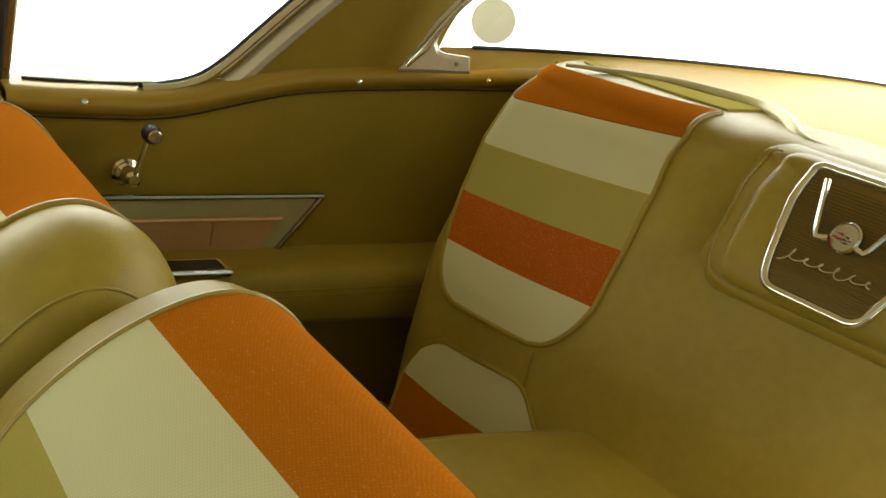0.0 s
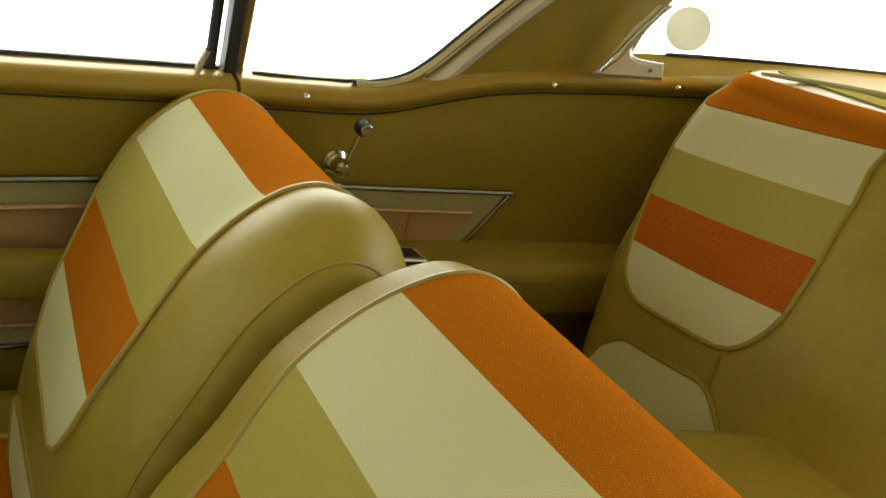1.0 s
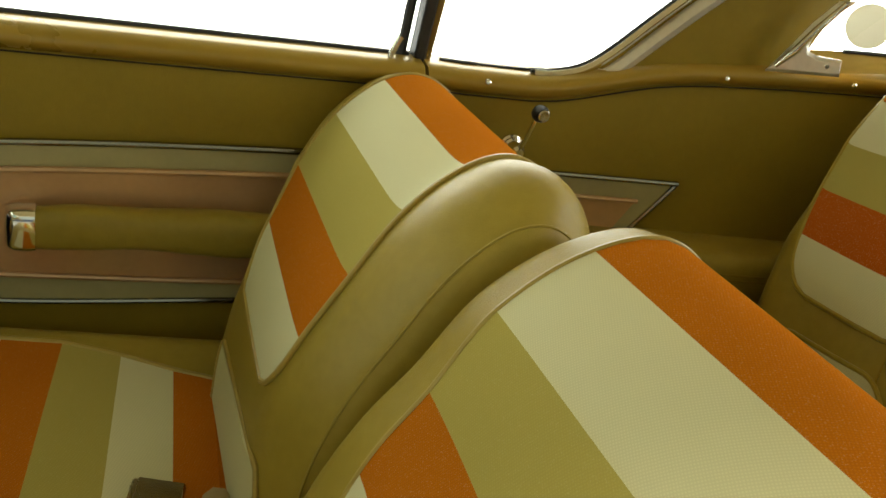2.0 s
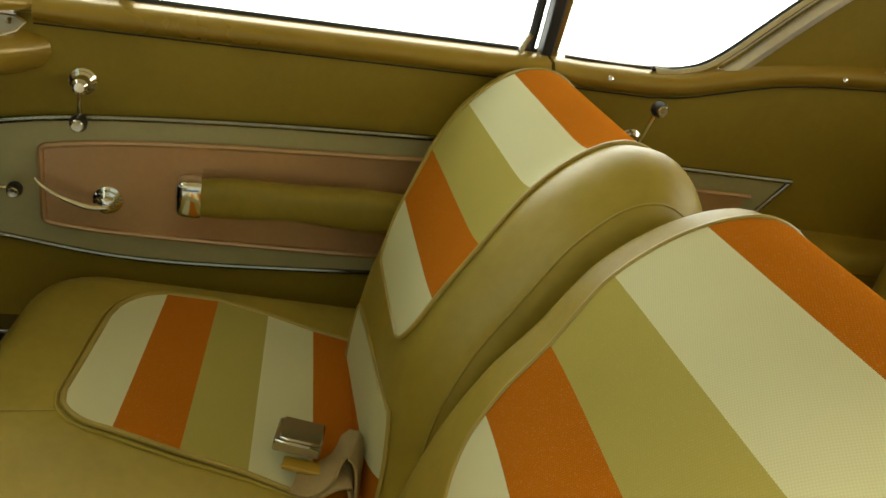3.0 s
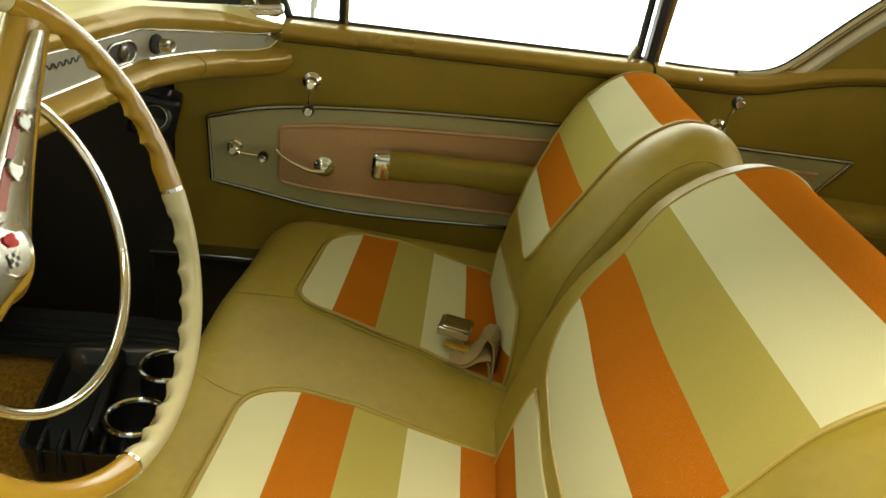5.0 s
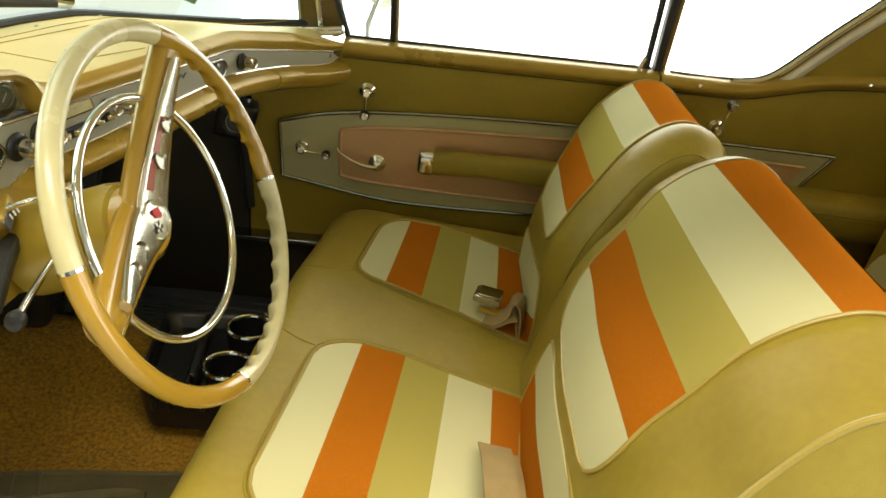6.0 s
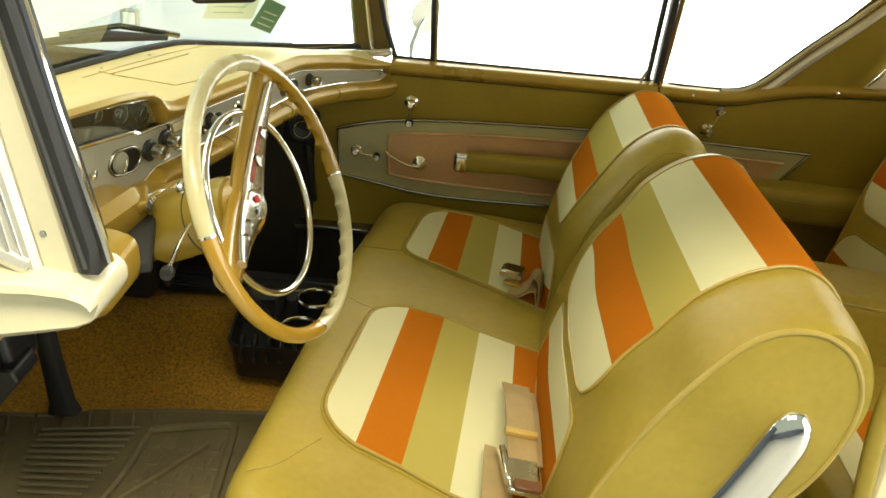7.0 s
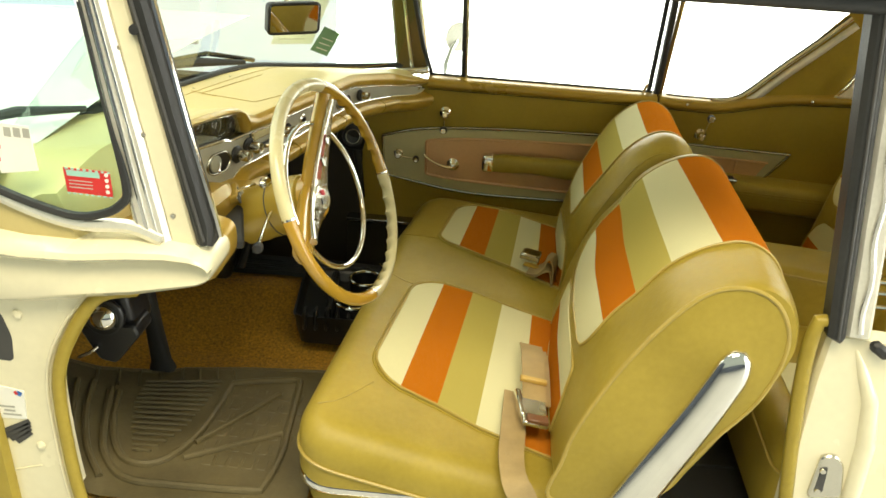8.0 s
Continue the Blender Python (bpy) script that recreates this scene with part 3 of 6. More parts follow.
# the post between door and quarter glass
post = thing("glass_post", (.505, .50, .86), "dark glass divider with bronze edges behind the passenger door", "window post", kind="structure")
part("post", box((0.016, 0.03, 0.34), pose(.497, .492, 1.03) @ pose(0, 0, 0, 6, 2, 0), 0.003), RUBBER, post)
part("edge_strip", box((0.012, 0.02, 0.34), pose(.512, .490, 1.03) @ pose(0, 0, 0, 6, 4, 0), 0.003), mat("bronze_edge", (0.30, 0.22, 0.08), 0.3, 0.8), post, "bronze edge strip")
part("clip", box((0.012, 0.016, 0.012), pose(.490, .470, .866), 0.003), CHROME, post)

# sail panel behind the quarter glass, down to the rail
def sail(u, v):
    x0 = interp(v, [0, .25, .5, 1], [.70, .80, .865, 1.0])
    x1 = interp(v, [0, .25, .5, 1], [1.01, 1.03, 1.08, 1.22])
    z = interp(v, [0, 1], [.900, 1.24]) + (1 - v) * 0.035 * u
    x = x0 + (x1 - x0) * u
    return V(x, side_y(x) + 0.016 - (z - .885) * .12 - 0.012 * math.sin(u * math.pi), z)


structure("sail_panel", grid(sail, np.linspace(0, 1, 16), np.linspace(0, 1, 12)), VINYL_DARK, "gold vinyl roof pillar trim", "pillar trim")

# rear window: base from the pillar corner across, chrome trim, parcel shelf
base = [(1.012, .392, .972), (1.06, .372, .978), (1.20, .335, .987), (1.38, .21, 1.008), (1.60, .07, 1.02), (1.72, -.2, 1.025), (1.62, -.55, 1.02), (1.35, -.75, .99)]
rb = spline(base, 40)
secs = [[V(*p) for p in rb], [V(p[0] + .02, p[1] * .80 - .03, 1.33) for p in rb]]
rear_win = thing("window_2", (1.25, -.17, .96), "panoramic rear window with chrome surround and a round sticker", "rear window", kind="structure")
part("glass", loft(secs, caps=False, closed=False), GLASS, rear_win).visible_shadow = False
corner = [(0, .935), (.013, .957), (.024, .976), (.041, 1.008), (.065, 1.041), (.085, 1.044), (.059, 1.014), (.047, .993), (.045, .98), (.049, .971), (.060, .968), (.092, .969), (.095, .947)]
COR = lambda a, b, h: V(.955 + a * .80 - h * .5, .400 - a * .56 - h * .86, b)
part("surround", plate(corner, COR, .010, .005), SATIN, rear_win, "cast chrome window corner")
part("surround_fold", tube([COR(.010, .945, .010), COR(.030, .972, .012), COR(.050, 1.006, .010), COR(.073, 1.040, .010)], [.003, .006, .005, .004], n=10), CHROME, rear_win)
part("screw", lathe([(.003, 0), (.0028, .001), (.0001, .0015)], COR(.075, .958, .010), (-.5, -.86, .1), 12), DULL, rear_win)
part("seal", tube([V(p[0] - .001, p[1] - .002, p[2] - .0005) for p in rb[1:]], .0028, n=6), RUBBER, rear_win)
part("round_sticker", lathe([(0.0295, 0), (0.0295, 0.001), (0.0001, 0.001)], (1.068, .362, 1.015), (-.62, -.76, .1), 40), DISC, rear_win, "round pale sticker")


front = spline([(.985, .388, .940), (1.04, .372, .946), (1.10, .345, .958), (1.17, .29, .970), (1.24, .15, .976), (1.262, .05, .976), (1.235, -.03, .966), (1.24, -.1, .962), (1.26, -.3, .962), (1.26, -.6, .962)], 40)


def shelf(u, v):
    k = min(39, int(round(u * 39)))
    a, p = front[k], rb[k]
    return V(*(a[j] * (1 - v) + p[j] * v for j in range(3))) - V(0, 0, .001)


structure("parcel_shelf", grid(shelf, np.linspace(0, 1, 40), np.linspace(0, 1, 6)), SHELF, "gold painted parcel shelf", "shelf")


# ---- front bench ----
bench = thing("front_bench_seat", (0.1, -.13, .28), "gold vinyl front bench with cream, orange and gold striped cloth", "car seat")


def cush_z(x, y):
    sx = .1625 - .0725 * math.tanh((y - .2) / .11)
    return .508 + .1 * y - sx * (x + .04) + interp(y, [-.05, .095, .37, .45], [0, .008, -.009, -.011])


cush_out = round_poly([(-.304, -.713), (.36, -.713), (.36, .452), (-.165, .452)], [.10, .04, .04, .10], 10)
den = []
for i in range(len(cush_out)):
    a, b = Vector(cush_out[i]), Vector(cush_out[(i + 1) % len(cush_out)])
    k = max(1, int((b - a).length / .03))
    den += [tuple(a.lerp(b, j / k)) for j in range(k)]
cushion = part("cushion", pillow(den, cush_z, .055, lambda x, y: cush_z(x, y) - .125), VINYL, bench, "gold vinyl seat cushion")
zl = lambda x, y: cush_z(x, y) - .078
part("piping", tube([V(x, y, zl(x, y)) for x, y in inset(den, -.002)], .0036, closed=True, n=8), WELT, cushion, "gold vinyl piping")
part("seat_base", pillow(inset(den, .02), lambda x, y: .36 + .02 * y, .01, lambda x, y: .30), VINYL, bench)
lo = inset(den, .012)
fr = [p for p in lo if p[0] < .3 and p[1] < -.3]
part("base_trim", tube([V(x, y, .352) for x, y in sorted(fr, key=lambda p: math.atan2(p[1] + .3, p[0] - .1))], .014, n=10, flat=1.2), CHROME, bench, "chrome trim along the seat base")

KA, KB = [-.110, -.046, .027, .102, .175, .262], [.150, .124, .105, .085, .05, .03]


def cush_panel(yi, yo, mats, rad=.05):
    """Striped cloth let into the cushion; yi and yo: inner and outer edge at each stripe line."""
    def edge(k):
        a = np.interp(k, range(6), yi), np.interp(k, range(6), yo)
        sgn = 1 if a[1] > a[0] else -1
        cut = 0.0
        if k < 0.75:
            s = 1 - k / 0.75
            cut = rad * (1 - math.sqrt(max(0, 1 - s * s)))
        return a[0] + sgn * cut * .8, a[1] - sgn * cut

    def at(u, k):
        e = edge(k)
        y = e[0] + (e[1] - e[0]) * u
        x = np.interp(k, range(6), KA) + np.interp(k, range(6), KB) * y
        return V(x, y, cush_z(x, y))
    nrm = lambda u, k: V(.2, -.1, 1).normalized()
    for i, m_ in enumerate(mats):
        ks = np.linspace(i, i + 1, 13 if i == 0 else 5)
        part("stripe", skin(at, nrm, np.linspace(0, 1, 18), ks, .0035), m_, cushion, ["cream woven cloth stripe", "orange woven cloth stripe", "gold woven cloth stripe", "cream woven cloth stripe", "orange woven cloth stripe"][i])
    loop = [at(1, k) for k in np.linspace(4.9, 0.0, 60)] + [at(u, 0.0) for u in np.linspace(.95, .05, 16)] + [at(0, k) for k in np.linspace(0.0, 4.9, 60)]
    part("panel_piping", tube([p + V(0, 0, .003) for p in loop], .0032, n=8), WELT, cushion, "piping round the cloth panel")
    part("panel_piping", tube([p + (p - at(.5, 2)).normalized() * .008 + V(0, 0, .0005) for p in loop], .0022, n=8), VINYL, cushion)


STR = [WHITE_F, ORANGE_F, GOLD_F, WHITE_F, ORANGE_F]
cush_panel([-.106, -.083, -.082, -.095, -.103, -.108], [-.47, -.515, -.537, -.566, -.585, -.60], STR)
cush_panel([.115, .105, .089, .077, .058, .04], [.368, .386, .385, .366, .342, .32], STR)
part("seam", tube([V(x, y, cush_z(x, y) + .0006) for x, y in spline([(-.222, -.076), (-.20, -.095), (-.16, -.115), (-.118, -.122)], 16)], .0008, n=6), WELT, cushion)
part("seam", tube([V(x, y, cush_z(x, y) + .0006) for x, y in spline([(-.262, -.632), (-.22, -.60), (-.165, -.52)], 14)], .0008, n=6), WELT, cushion)
part("seam", tube([V(x, y, cush_z(x, y) + .0006) for x, y in spline([(-.18, .09), (-.13, .11), (-.085, .125)], 14)], .0008, n=6), WELT, cushion)

class Back:
    """One half of the split back: a rounded section drawn out across the car, its ends rolled in."""

    def __init__(self, y0, y1, pts, r0, r1, e0, e1, lift, ymap, sweep=None):
        self.y0, self.y1, self.r0, self.r1, self.e0, self.e1, self.lift, self.ymap = y0, y1, r0, r1, e0, e1, lift, ymap
        self.sweep = sweep or (lambda y, z: 0.0)
        self.prof = np.array(spline(pts, 220, True))
        self.cen = np.array([.42, .66])
        self.top = int(np.argmax(self.prof[:, 1]))

    def pos(self, p, y):
        sx = sz = 1.0
        for end, r, (ex, ez) in ((self.y0, self.r0, self.e0), (self.y1, self.r1, self.e1)):
            d = abs(y - end)
            if d < r:
                q = 1 - math.sqrt(max(0, 1 - (1 - d / r) ** 2))
                sx, sz = min(sx, 1 - (1 - ex) * q), min(sz, 1 - (1 - ez) * q)
        x, z = self.cen[0] + (p[0] - self.cen[0]) * sx, self.cen[1] + (p[1] - self.cen[1]) * sz
        z += self.lift(y) * max(0, min(1, (z - .62) / .22))
        return V(x + self.sweep(y, z), self.ymap(y, z), z)

    def body(self):
        ys = sorted({*np.linspace(self.y0, self.y0 + self.r0, 14), *np.linspace(self.y1 - self.r1, self.y1, 12), *np.linspace(self.y0 + self.r0, self.y1 - self.r1, 12)})
        return loft([[self.pos(p, y) for p in self.prof[::2]] for y in ys])

    def at_s(self, s):
        i = np.arange(len(self.prof))
        return np.array([np.interp(s, i, self.prof[:, 0]), np.interp(s, i, self.prof[:, 1])])

    def s_of(self, z):
        return float(np.interp(z, self.prof[:self.top + 1, 1], range(self.top + 1)))


NAMES = ["cream woven cloth stripe", "orange woven cloth stripe", "gold woven cloth stripe", "cream woven cloth stripe", "orange woven cloth stripe"]


def back_panel(ob, bk, ei, eo, z_lines, mats, over=0, rad=.05, names=NAMES, hi=0.0, z_inner=None):
    """Striped cloth on a back; ei, eo: inner and outer edge from top (0) to bottom (1)."""
    S = [bk.s_of(z) for z in z_lines]
    if over:
        S[-1] = bk.top + over
    skew = [bk.s_of(b) - bk.s_of(a) for a, b in zip(z_lines, z_inner or z_lines)]

    def edge(s):
        w = (S[-1] - s) / (S[-1] - S[0])
        a, b = ei(w), eo(w)
        sg = 1 if b > a else -1
        cut, L = 0.0, (S[1] - S[0]) * .95
        if rad and s < S[0] + L:
            q = 1 - (s - S[0]) / L
            cut = rad * (1 - math.sqrt(max(0, 1 - q * q)))
        if hi and s > S[-1] - hi:
            q = 1 - (S[-1] - s) / hi
            cut = .02 * (1 - math.sqrt(max(0, 1 - q * q)))
        return a + sg * cut, b - sg * cut

    def at(u, s):
        a, b = edge(s)
        return bk.pos(bk.at_s(s + (1 - u) * np.interp(s, S, skew)), a + (b - a) * u)

    def nrm(u, s):
        d = bk.at_s(s + .5) - bk.at_s(s - .5)
        return V(-d[1], 0, d[0]).normalized()
    for i, m_ in enumerate(mats):
        part("stripe", skin(at, nrm, np.linspace(0, 1, 26), np.linspace(S[i], S[i + 1], 12), .003), m_, ob, names[i])
    ss = np.linspace(S[-1], S[0], 70)
    loop = [at(1, s) + nrm(1, s) * .002 for s in ss] + [at(u, S[0]) + nrm(u, S[0]) * .002 for u in np.linspace(.97, .03, 20)] + [at(0, s) + nrm(0, s) * .002 for s in ss[::-1]]
    part("panel_piping", tube(loop, .0030, closed=bool(hi), n=8), WELT, ob, "piping round the cloth panel")


def runs(*ys_):
    return lambda w: interp(w, [0, .13, .33, .56, .78, 1], ys_)


LOW = NAMES[1::-1]
# driver's half
D_PTS = [(.215, .40), (.224, .50), (.248, .60), (.287, .684), (.340, .75), (.393, .817), (.455, .862), (.520, .881), (.566, .863), (.594, .82), (.602, .765), (.584, .705), (.550, .645), (.505, .57), (.458, .49), (.41, .42), (.30, .385)]


def d_sweep(y, z):
    """The lower face falls back towards the middle of the bench."""
    t = max(0, min(1, (y + .34) / .27))
    return t * t * (3 - 2 * t) * interp(z, [.45, .60, .681, .749, .816, .86], [.012, .018, .018, .012, .003, 0])


dbk = Back(-.722, -.018, D_PTS, .13, .04, (.92, .965), (.97, .965), lambda y: 0.0, lambda y, z: y, d_sweep)
dr = part("backrest", dbk.body(), VINYL, bench, "gold vinyl driver seat back with striped cloth")
back_panel(dr, dbk, runs(-.060, -.058, -.056, -.060, -.069, -.085), runs(-.592, -.568, -.545, -.538, -.538, -.548), [.604, .685, .752, .822, .8735, .8795], STR, over=28, rad=.07, z_inner=[.602, .683, .751, .8185, .869, .8795])
back_panel(dr, dbk, lambda w: -.120, lambda w: -.555, [.43, .505, .575], [ORANGE_F, WHITE_F], rad=0, names=LOW, hi=14)
ring = [V(x, -.7235, z) for x, z in spline([(.205, .40), (.220, .48), (.240, .56), (.300, .692), (.370, .800), (.430, .860), (.493, .8725), (.545, .846), (.573, .787), (.569, .72), (.541, .645), (.485, .565), (.44, .49), (.40, .425), (.30, .385)], 110, True)]
part("end_piping", tube(ring, .0042, closed=True, n=8), WELT, dr, "piping round the end panel")
c0 = V(.40, -.722, .62)
secs = [[p.lerp(c0, t) + V(0, -.010 * math.sin(t * math.pi / 2) - .001, 0) for p in ring] for t in (.015, .05, .12, .25, .4, .6, .8)]
part("end_panel", loft(secs), VINYL, dr, "softly padded vinyl end panel")
# passenger's half
P_PTS = [(.236, .40), (.237, .50), (.246, .60), (.278, .684), (.325, .755), (.374, .822), (.428, .865), (.478, .874), (.520, .850), (.548, .80), (.556, .74), (.556, .65), (.545, .55), (.52, .45), (.46, .395), (.30, .385)]


def p_map(y, z):
    e = interp(z, [.40, .60, .66, .716, .76, .815, .88], [.15, .155, .135, .085, .035, .012, 0])
    return y - e * max(0, (y - .06) / .408) ** 1.5


pbk = Back(.004, .468, P_PTS, .10, .03, (.66, .86), (.95, .96), lambda y: .018 * math.exp(-((y - .07) / .05) ** 2), p_map)
pr = part("backrest", pbk.body(), VINYL, bench, "gold vinyl passenger seat back with striped cloth")
back_panel(pr, pbk, runs(.135, .133, .116, .110, .099, .095), runs(.434, .434, .432, .430, .427, .425), [.650, .710, .763, .822, .866, .873], STR, over=16, rad=.04, z_inner=[.640, .697, .757, .819, .864, .873])
back_panel(pr, pbk, lambda w: .045, lambda w: .425, [.43, .505, .588], [ORANGE_F, WHITE_F], rad=0, names=LOW, hi=14)
part("side_seam", tube([pbk.pos(p, .012) for p in pbk.prof[20:130:2]], .0013, n=6), VINYL, pr)

GW = .040
guard_c = spline([(.35, .40), (.396, .50), (.443, .60), (.475, .675), (.506, .757)], 40)
secs = []
for i, (x, z) in enumerate(guard_c):
    t = i / 39
    w = GW - .006 * t
    if t > .86:
        w *= math.sqrt(max(.0004, 1 - ((t - .86) / .14) ** 2))
    dx, dz = .84, -.54
    ring = []
    for a in np.linspace(0, 2 * math.pi, 32, endpoint=False):
        c, s = math.cos(a), math.sin(a)
        ring.append(V(x + dx * w * c, -.730 - .62 * w * max(0, s) + .012 * max(0, -s), z + dz * w * c))
    secs.append(ring)
part("side_guard", loft(secs), CHROME, bench, "wide polished chrome guard strip", 70)
part("pivot_cover", lathe([(.030, 0), (.028, .012), (.012, .02), (.0001, .02)], (.36, -.70, .37), (0, -1, 0), 24), CHROME, bench)

# ---- rear bench ----
rear = thing("rear_bench_seat", (.85, -.17, .28), "gold vinyl rear bench with striped cloth and centre speaker panel", "car seat")
REAR_C = -.17


def rear_end(z, side):
    e = interp(z, [.45, .555, .628, .747, .836, .936, .98], [.22, .238, .264, .294, .303, .317, .318])
    return e if side > 0 else 2 * REAR_C - e


def rear_at(u, z):
    y = rear_end(z, 1) * (1 - u) + rear_end(z, -1) * u
    x = rear_x(y, z)
    d = min(y - rear_end(z, -1), rear_end(z, 1) - y)
    if d < .05:
        x += .06 * (1 - math.sqrt(max(0, 1 - (1 - max(0, d) / .05) ** 2)))
    m = abs(y - REAR_C)
    x += .010 * math.exp(-((abs(y + .182) - .142) / .014) ** 2) * max(0, min(1, (z - .80) / .05))
    x -= .010 * math.exp(-((abs(y + .182) - .175) / .025) ** 2) * max(0, min(1, (z - .70) / .15))
    x -= .012 * math.exp(-((m - .30) / .12) ** 2)
    return V(x, y, z)


zs = [*np.linspace(.45, .955, 30)]
us = [*np.linspace(0, .08, 9), *np.linspace(.1, .9, 40), *np.linspace(.92, 1, 9)]
bm = bmesh.new()
rows = []
for z in zs:
    rows.append([bm.verts.new(rear_at(u, z)) for u in us])
for t in np.linspace(.1, 1, 8):
    a = t * math.pi / 2
    rows.append([bm.verts.new(rear_at(u, .955) + V(.075 * (1 - math.cos(a)) + .0, 0, .026 * math.sin(a))) for u in us])
rows.append([bm.verts.new(rear_at(u, .955) + V(.16, 0, .026)) for u in us])
rows.append([bm.verts.new(rear_at(u, .955) + V(.16, 0, -.2)) for u in us])
for a, b in zip(rows, rows[1:]):
    for i in range(len(us) - 1):
        bm.faces.new((a[i], a[i + 1], b[i + 1], b[i]))
rback = part("backrest", bm, VINYL, rear, "gold vinyl rear seat back")


def rear_s(y, z):
    """A point on the rear back from its place across and up."""
    e0, e1 = rear_end(min(z, .98), 1), rear_end(min(z, .98), -1)
    u = (y - e0) / (e1 - e0)
    if z <= .955:
        return rear_at(u, z)
    a = math.asin(min(1, (z - .955) / .026))
    return rear_at(u, .955) + V(.075 * (1 - math.cos(a)), 0, .026 * math.sin(a))


RN = V(-.88, .12, .42).normalized()
ZO, ZI = [.699, .758, .814, .873, .929, .974], [.702, .766, .830, .892, .951, .9805]
YO, YI = [.222, .249, .274, .289, .309, .314], [.035, .021, .025, .032, .053, .060]


def rear_panel(mirror, mats):
    def at(u, k):
        i = range(6)
        yo, yi = np.interp(k, i, YO), np.interp(k, i, YI)
        cut = 0
        if k < .8:
            q = 1 - k / .8
            cut = .035 * (1 - math.sqrt(max(0, 1 - q * q)))
        yo, yi = yo - cut, yi + cut
        y = yo + (yi - yo) * u
        z = np.interp(k, i, ZO) * (1 - u) + np.interp(k, i, ZI) * u
        if mirror:
            y = 2 * REAR_C - y
        return rear_s(y, float(z))
    for i, m_ in enumerate(mats):
        nr = (lambda u, k: V(-.45, .05, .9).normalized()) if i == 4 else (lambda u, k: RN)
        part("stripe", skin(at, nr, np.linspace(0, 1, 26), np.linspace(i, i + 1, 12), .003), m_, rback, ["cream woven cloth stripe", "rust woven cloth stripe with glitter", "gold woven cloth stripe with glitter", "cream woven cloth stripe", "orange woven cloth stripe"][i])
    loop = [at(0, k) for k in np.linspace(5, 0, 60)] + [at(u, 0) for u in np.linspace(.03, .97, 20)] + [at(1, k) for k in np.linspace(0, 5, 60)]
    part("panel_piping", tube([p + RN * .002 for p in loop], .0034, n=8), VINYL, rback, "gold piping round the cloth panel")


def rear_low(mirror):
    zo, zi = [.50, .597, .654], [.50, .589, .662]
    yo, yi = [.190, .211, .203], [-.03, -.014, .030]

    def at(u, k):
        i = range(3)
        a, b = np.interp(k, i, yo), np.interp(k, i, yi)
        y = a + (b - a) * u
        z = np.interp(k, i, zo) * (1 - u) + np.interp(k, i, zi) * u
        if k > 1.3:
            q = (k - 1.3) / .7
            e = max(0, abs(u - .5) - .5 + .22) / .22
            z -= .022 * q * e * e
        return rear_s(2 * REAR_C - y if mirror else y, float(z))
    for i, m_ in enumerate((ORANGE_F, WHITE_F)):
        part("stripe", skin(at, lambda u, k: RN, np.linspace(0, 1, 24), np.linspace(i, i + 1, 10), .003), m_, rback, ("orange woven cloth stripe", "cream woven cloth stripe")[i])
    loop = [at(0, k) for k in np.linspace(.5, 2, 30)] + [at(u, 2) for u in np.linspace(.03, .97, 24)] + [at(1, k) for k in np.linspace(2, .5, 30)]
    part("panel_piping", tube([p + RN * .002 for p in loop], .0034, n=8), VINYL, rback)


for mir in (False, True):
    rear_panel(mir, [WHITE_F, ORANGE_R, GOLD_F, WHITE_F, ORANGE_F])
    rear_low(mir)
part("seam", tube([rear_s(.058, .697) + RN * .001, rear_s(.049, .658) + RN * .001], .0016, n=6), VINYL_DARK, rback)


# centre pad with the speaker grille
def pad(poly, h0, h1, r):
    cy, cz = np.mean(poly, axis=0)
    secs = []
    for a in np.linspace(0, 1, 7):
        d = r * (1 - math.cos(a * math.pi / 2))
        h = h0 + (h1 - h0) * math.sin(a * math.pi / 2)
        secs.append([rear_s(y, z) + RN * h for y, z in inset(poly, d)])
    for s in (.75, .5, .25):
        secs.append([rear_s(cy + (y - cy) * s, cz + (z - cz) * s) + RN * h1 for y, z in inset(poly, r)])
    return loft(secs)


def dense(poly, step=.01):
    out = []
    for i in range(len(poly)):
        a, b = Vector(poly[i]), Vector(poly[(i + 1) % len(poly)])
        k = max(1, int((b - a).length / step))
        out += [tuple(a.lerp(b, j / k)) for j in range(k)]
    return out


outer = dense(round_poly([(-.022, .977), (-.060, .832), (-.304, .832), (-.342, .977)], .03, 8))
part("centre_pad", pad(outer, -.002, .010, .014), VINYL, rback, "raised centre pad with stitching")
inner = dense(round_poly([(-.056, .972), (-.080, .841), (-.284, .841), (-.308, .972)], .022, 8))
part("pad_rim", pad(inner, .006, .022, .016), VINYL, rback)
bm = bmesh.new()
sp = [rear_s(y, z) + RN * .0108 for y, z in inset(outer, .011)]
for k in range(0, len(sp) - 1):
    a, b = sp[k], sp[k + 1]
    for t0 in (.05, .55):
        p, q = a.lerp(b, t0), a.lerp(b, t0 + .3)
        d = (q - p).normalized()
        sd = d.cross(RN).normalized() * .0011
        vs = [bm.verts.new(v) for v in (p - sd, p + sd, q + sd, q - sd, p - sd + RN * .0012, p + sd + RN * .0012, q + sd + RN * .0012, q - sd + RN * .0012)]
        for f in ((0, 1, 2, 3), (4, 5, 6, 7), (0, 1, 5, 4), (1, 2, 6, 5), (2, 3, 7, 6), (3, 0, 4, 7)):
            bm.faces.new([vs[n] for n in f])
part("stitching", bm, WELT, rback, "row of raised stitches")
frame_o = dense(round_poly([(-.100, .963), (-.134, .852), (-.230, .850), (-.264, .963)], .014, 6))
spk = part("speaker_panel", pad(frame_o, .018, .024, .004), GRILLE, rback, "ribbed gold speaker panel")
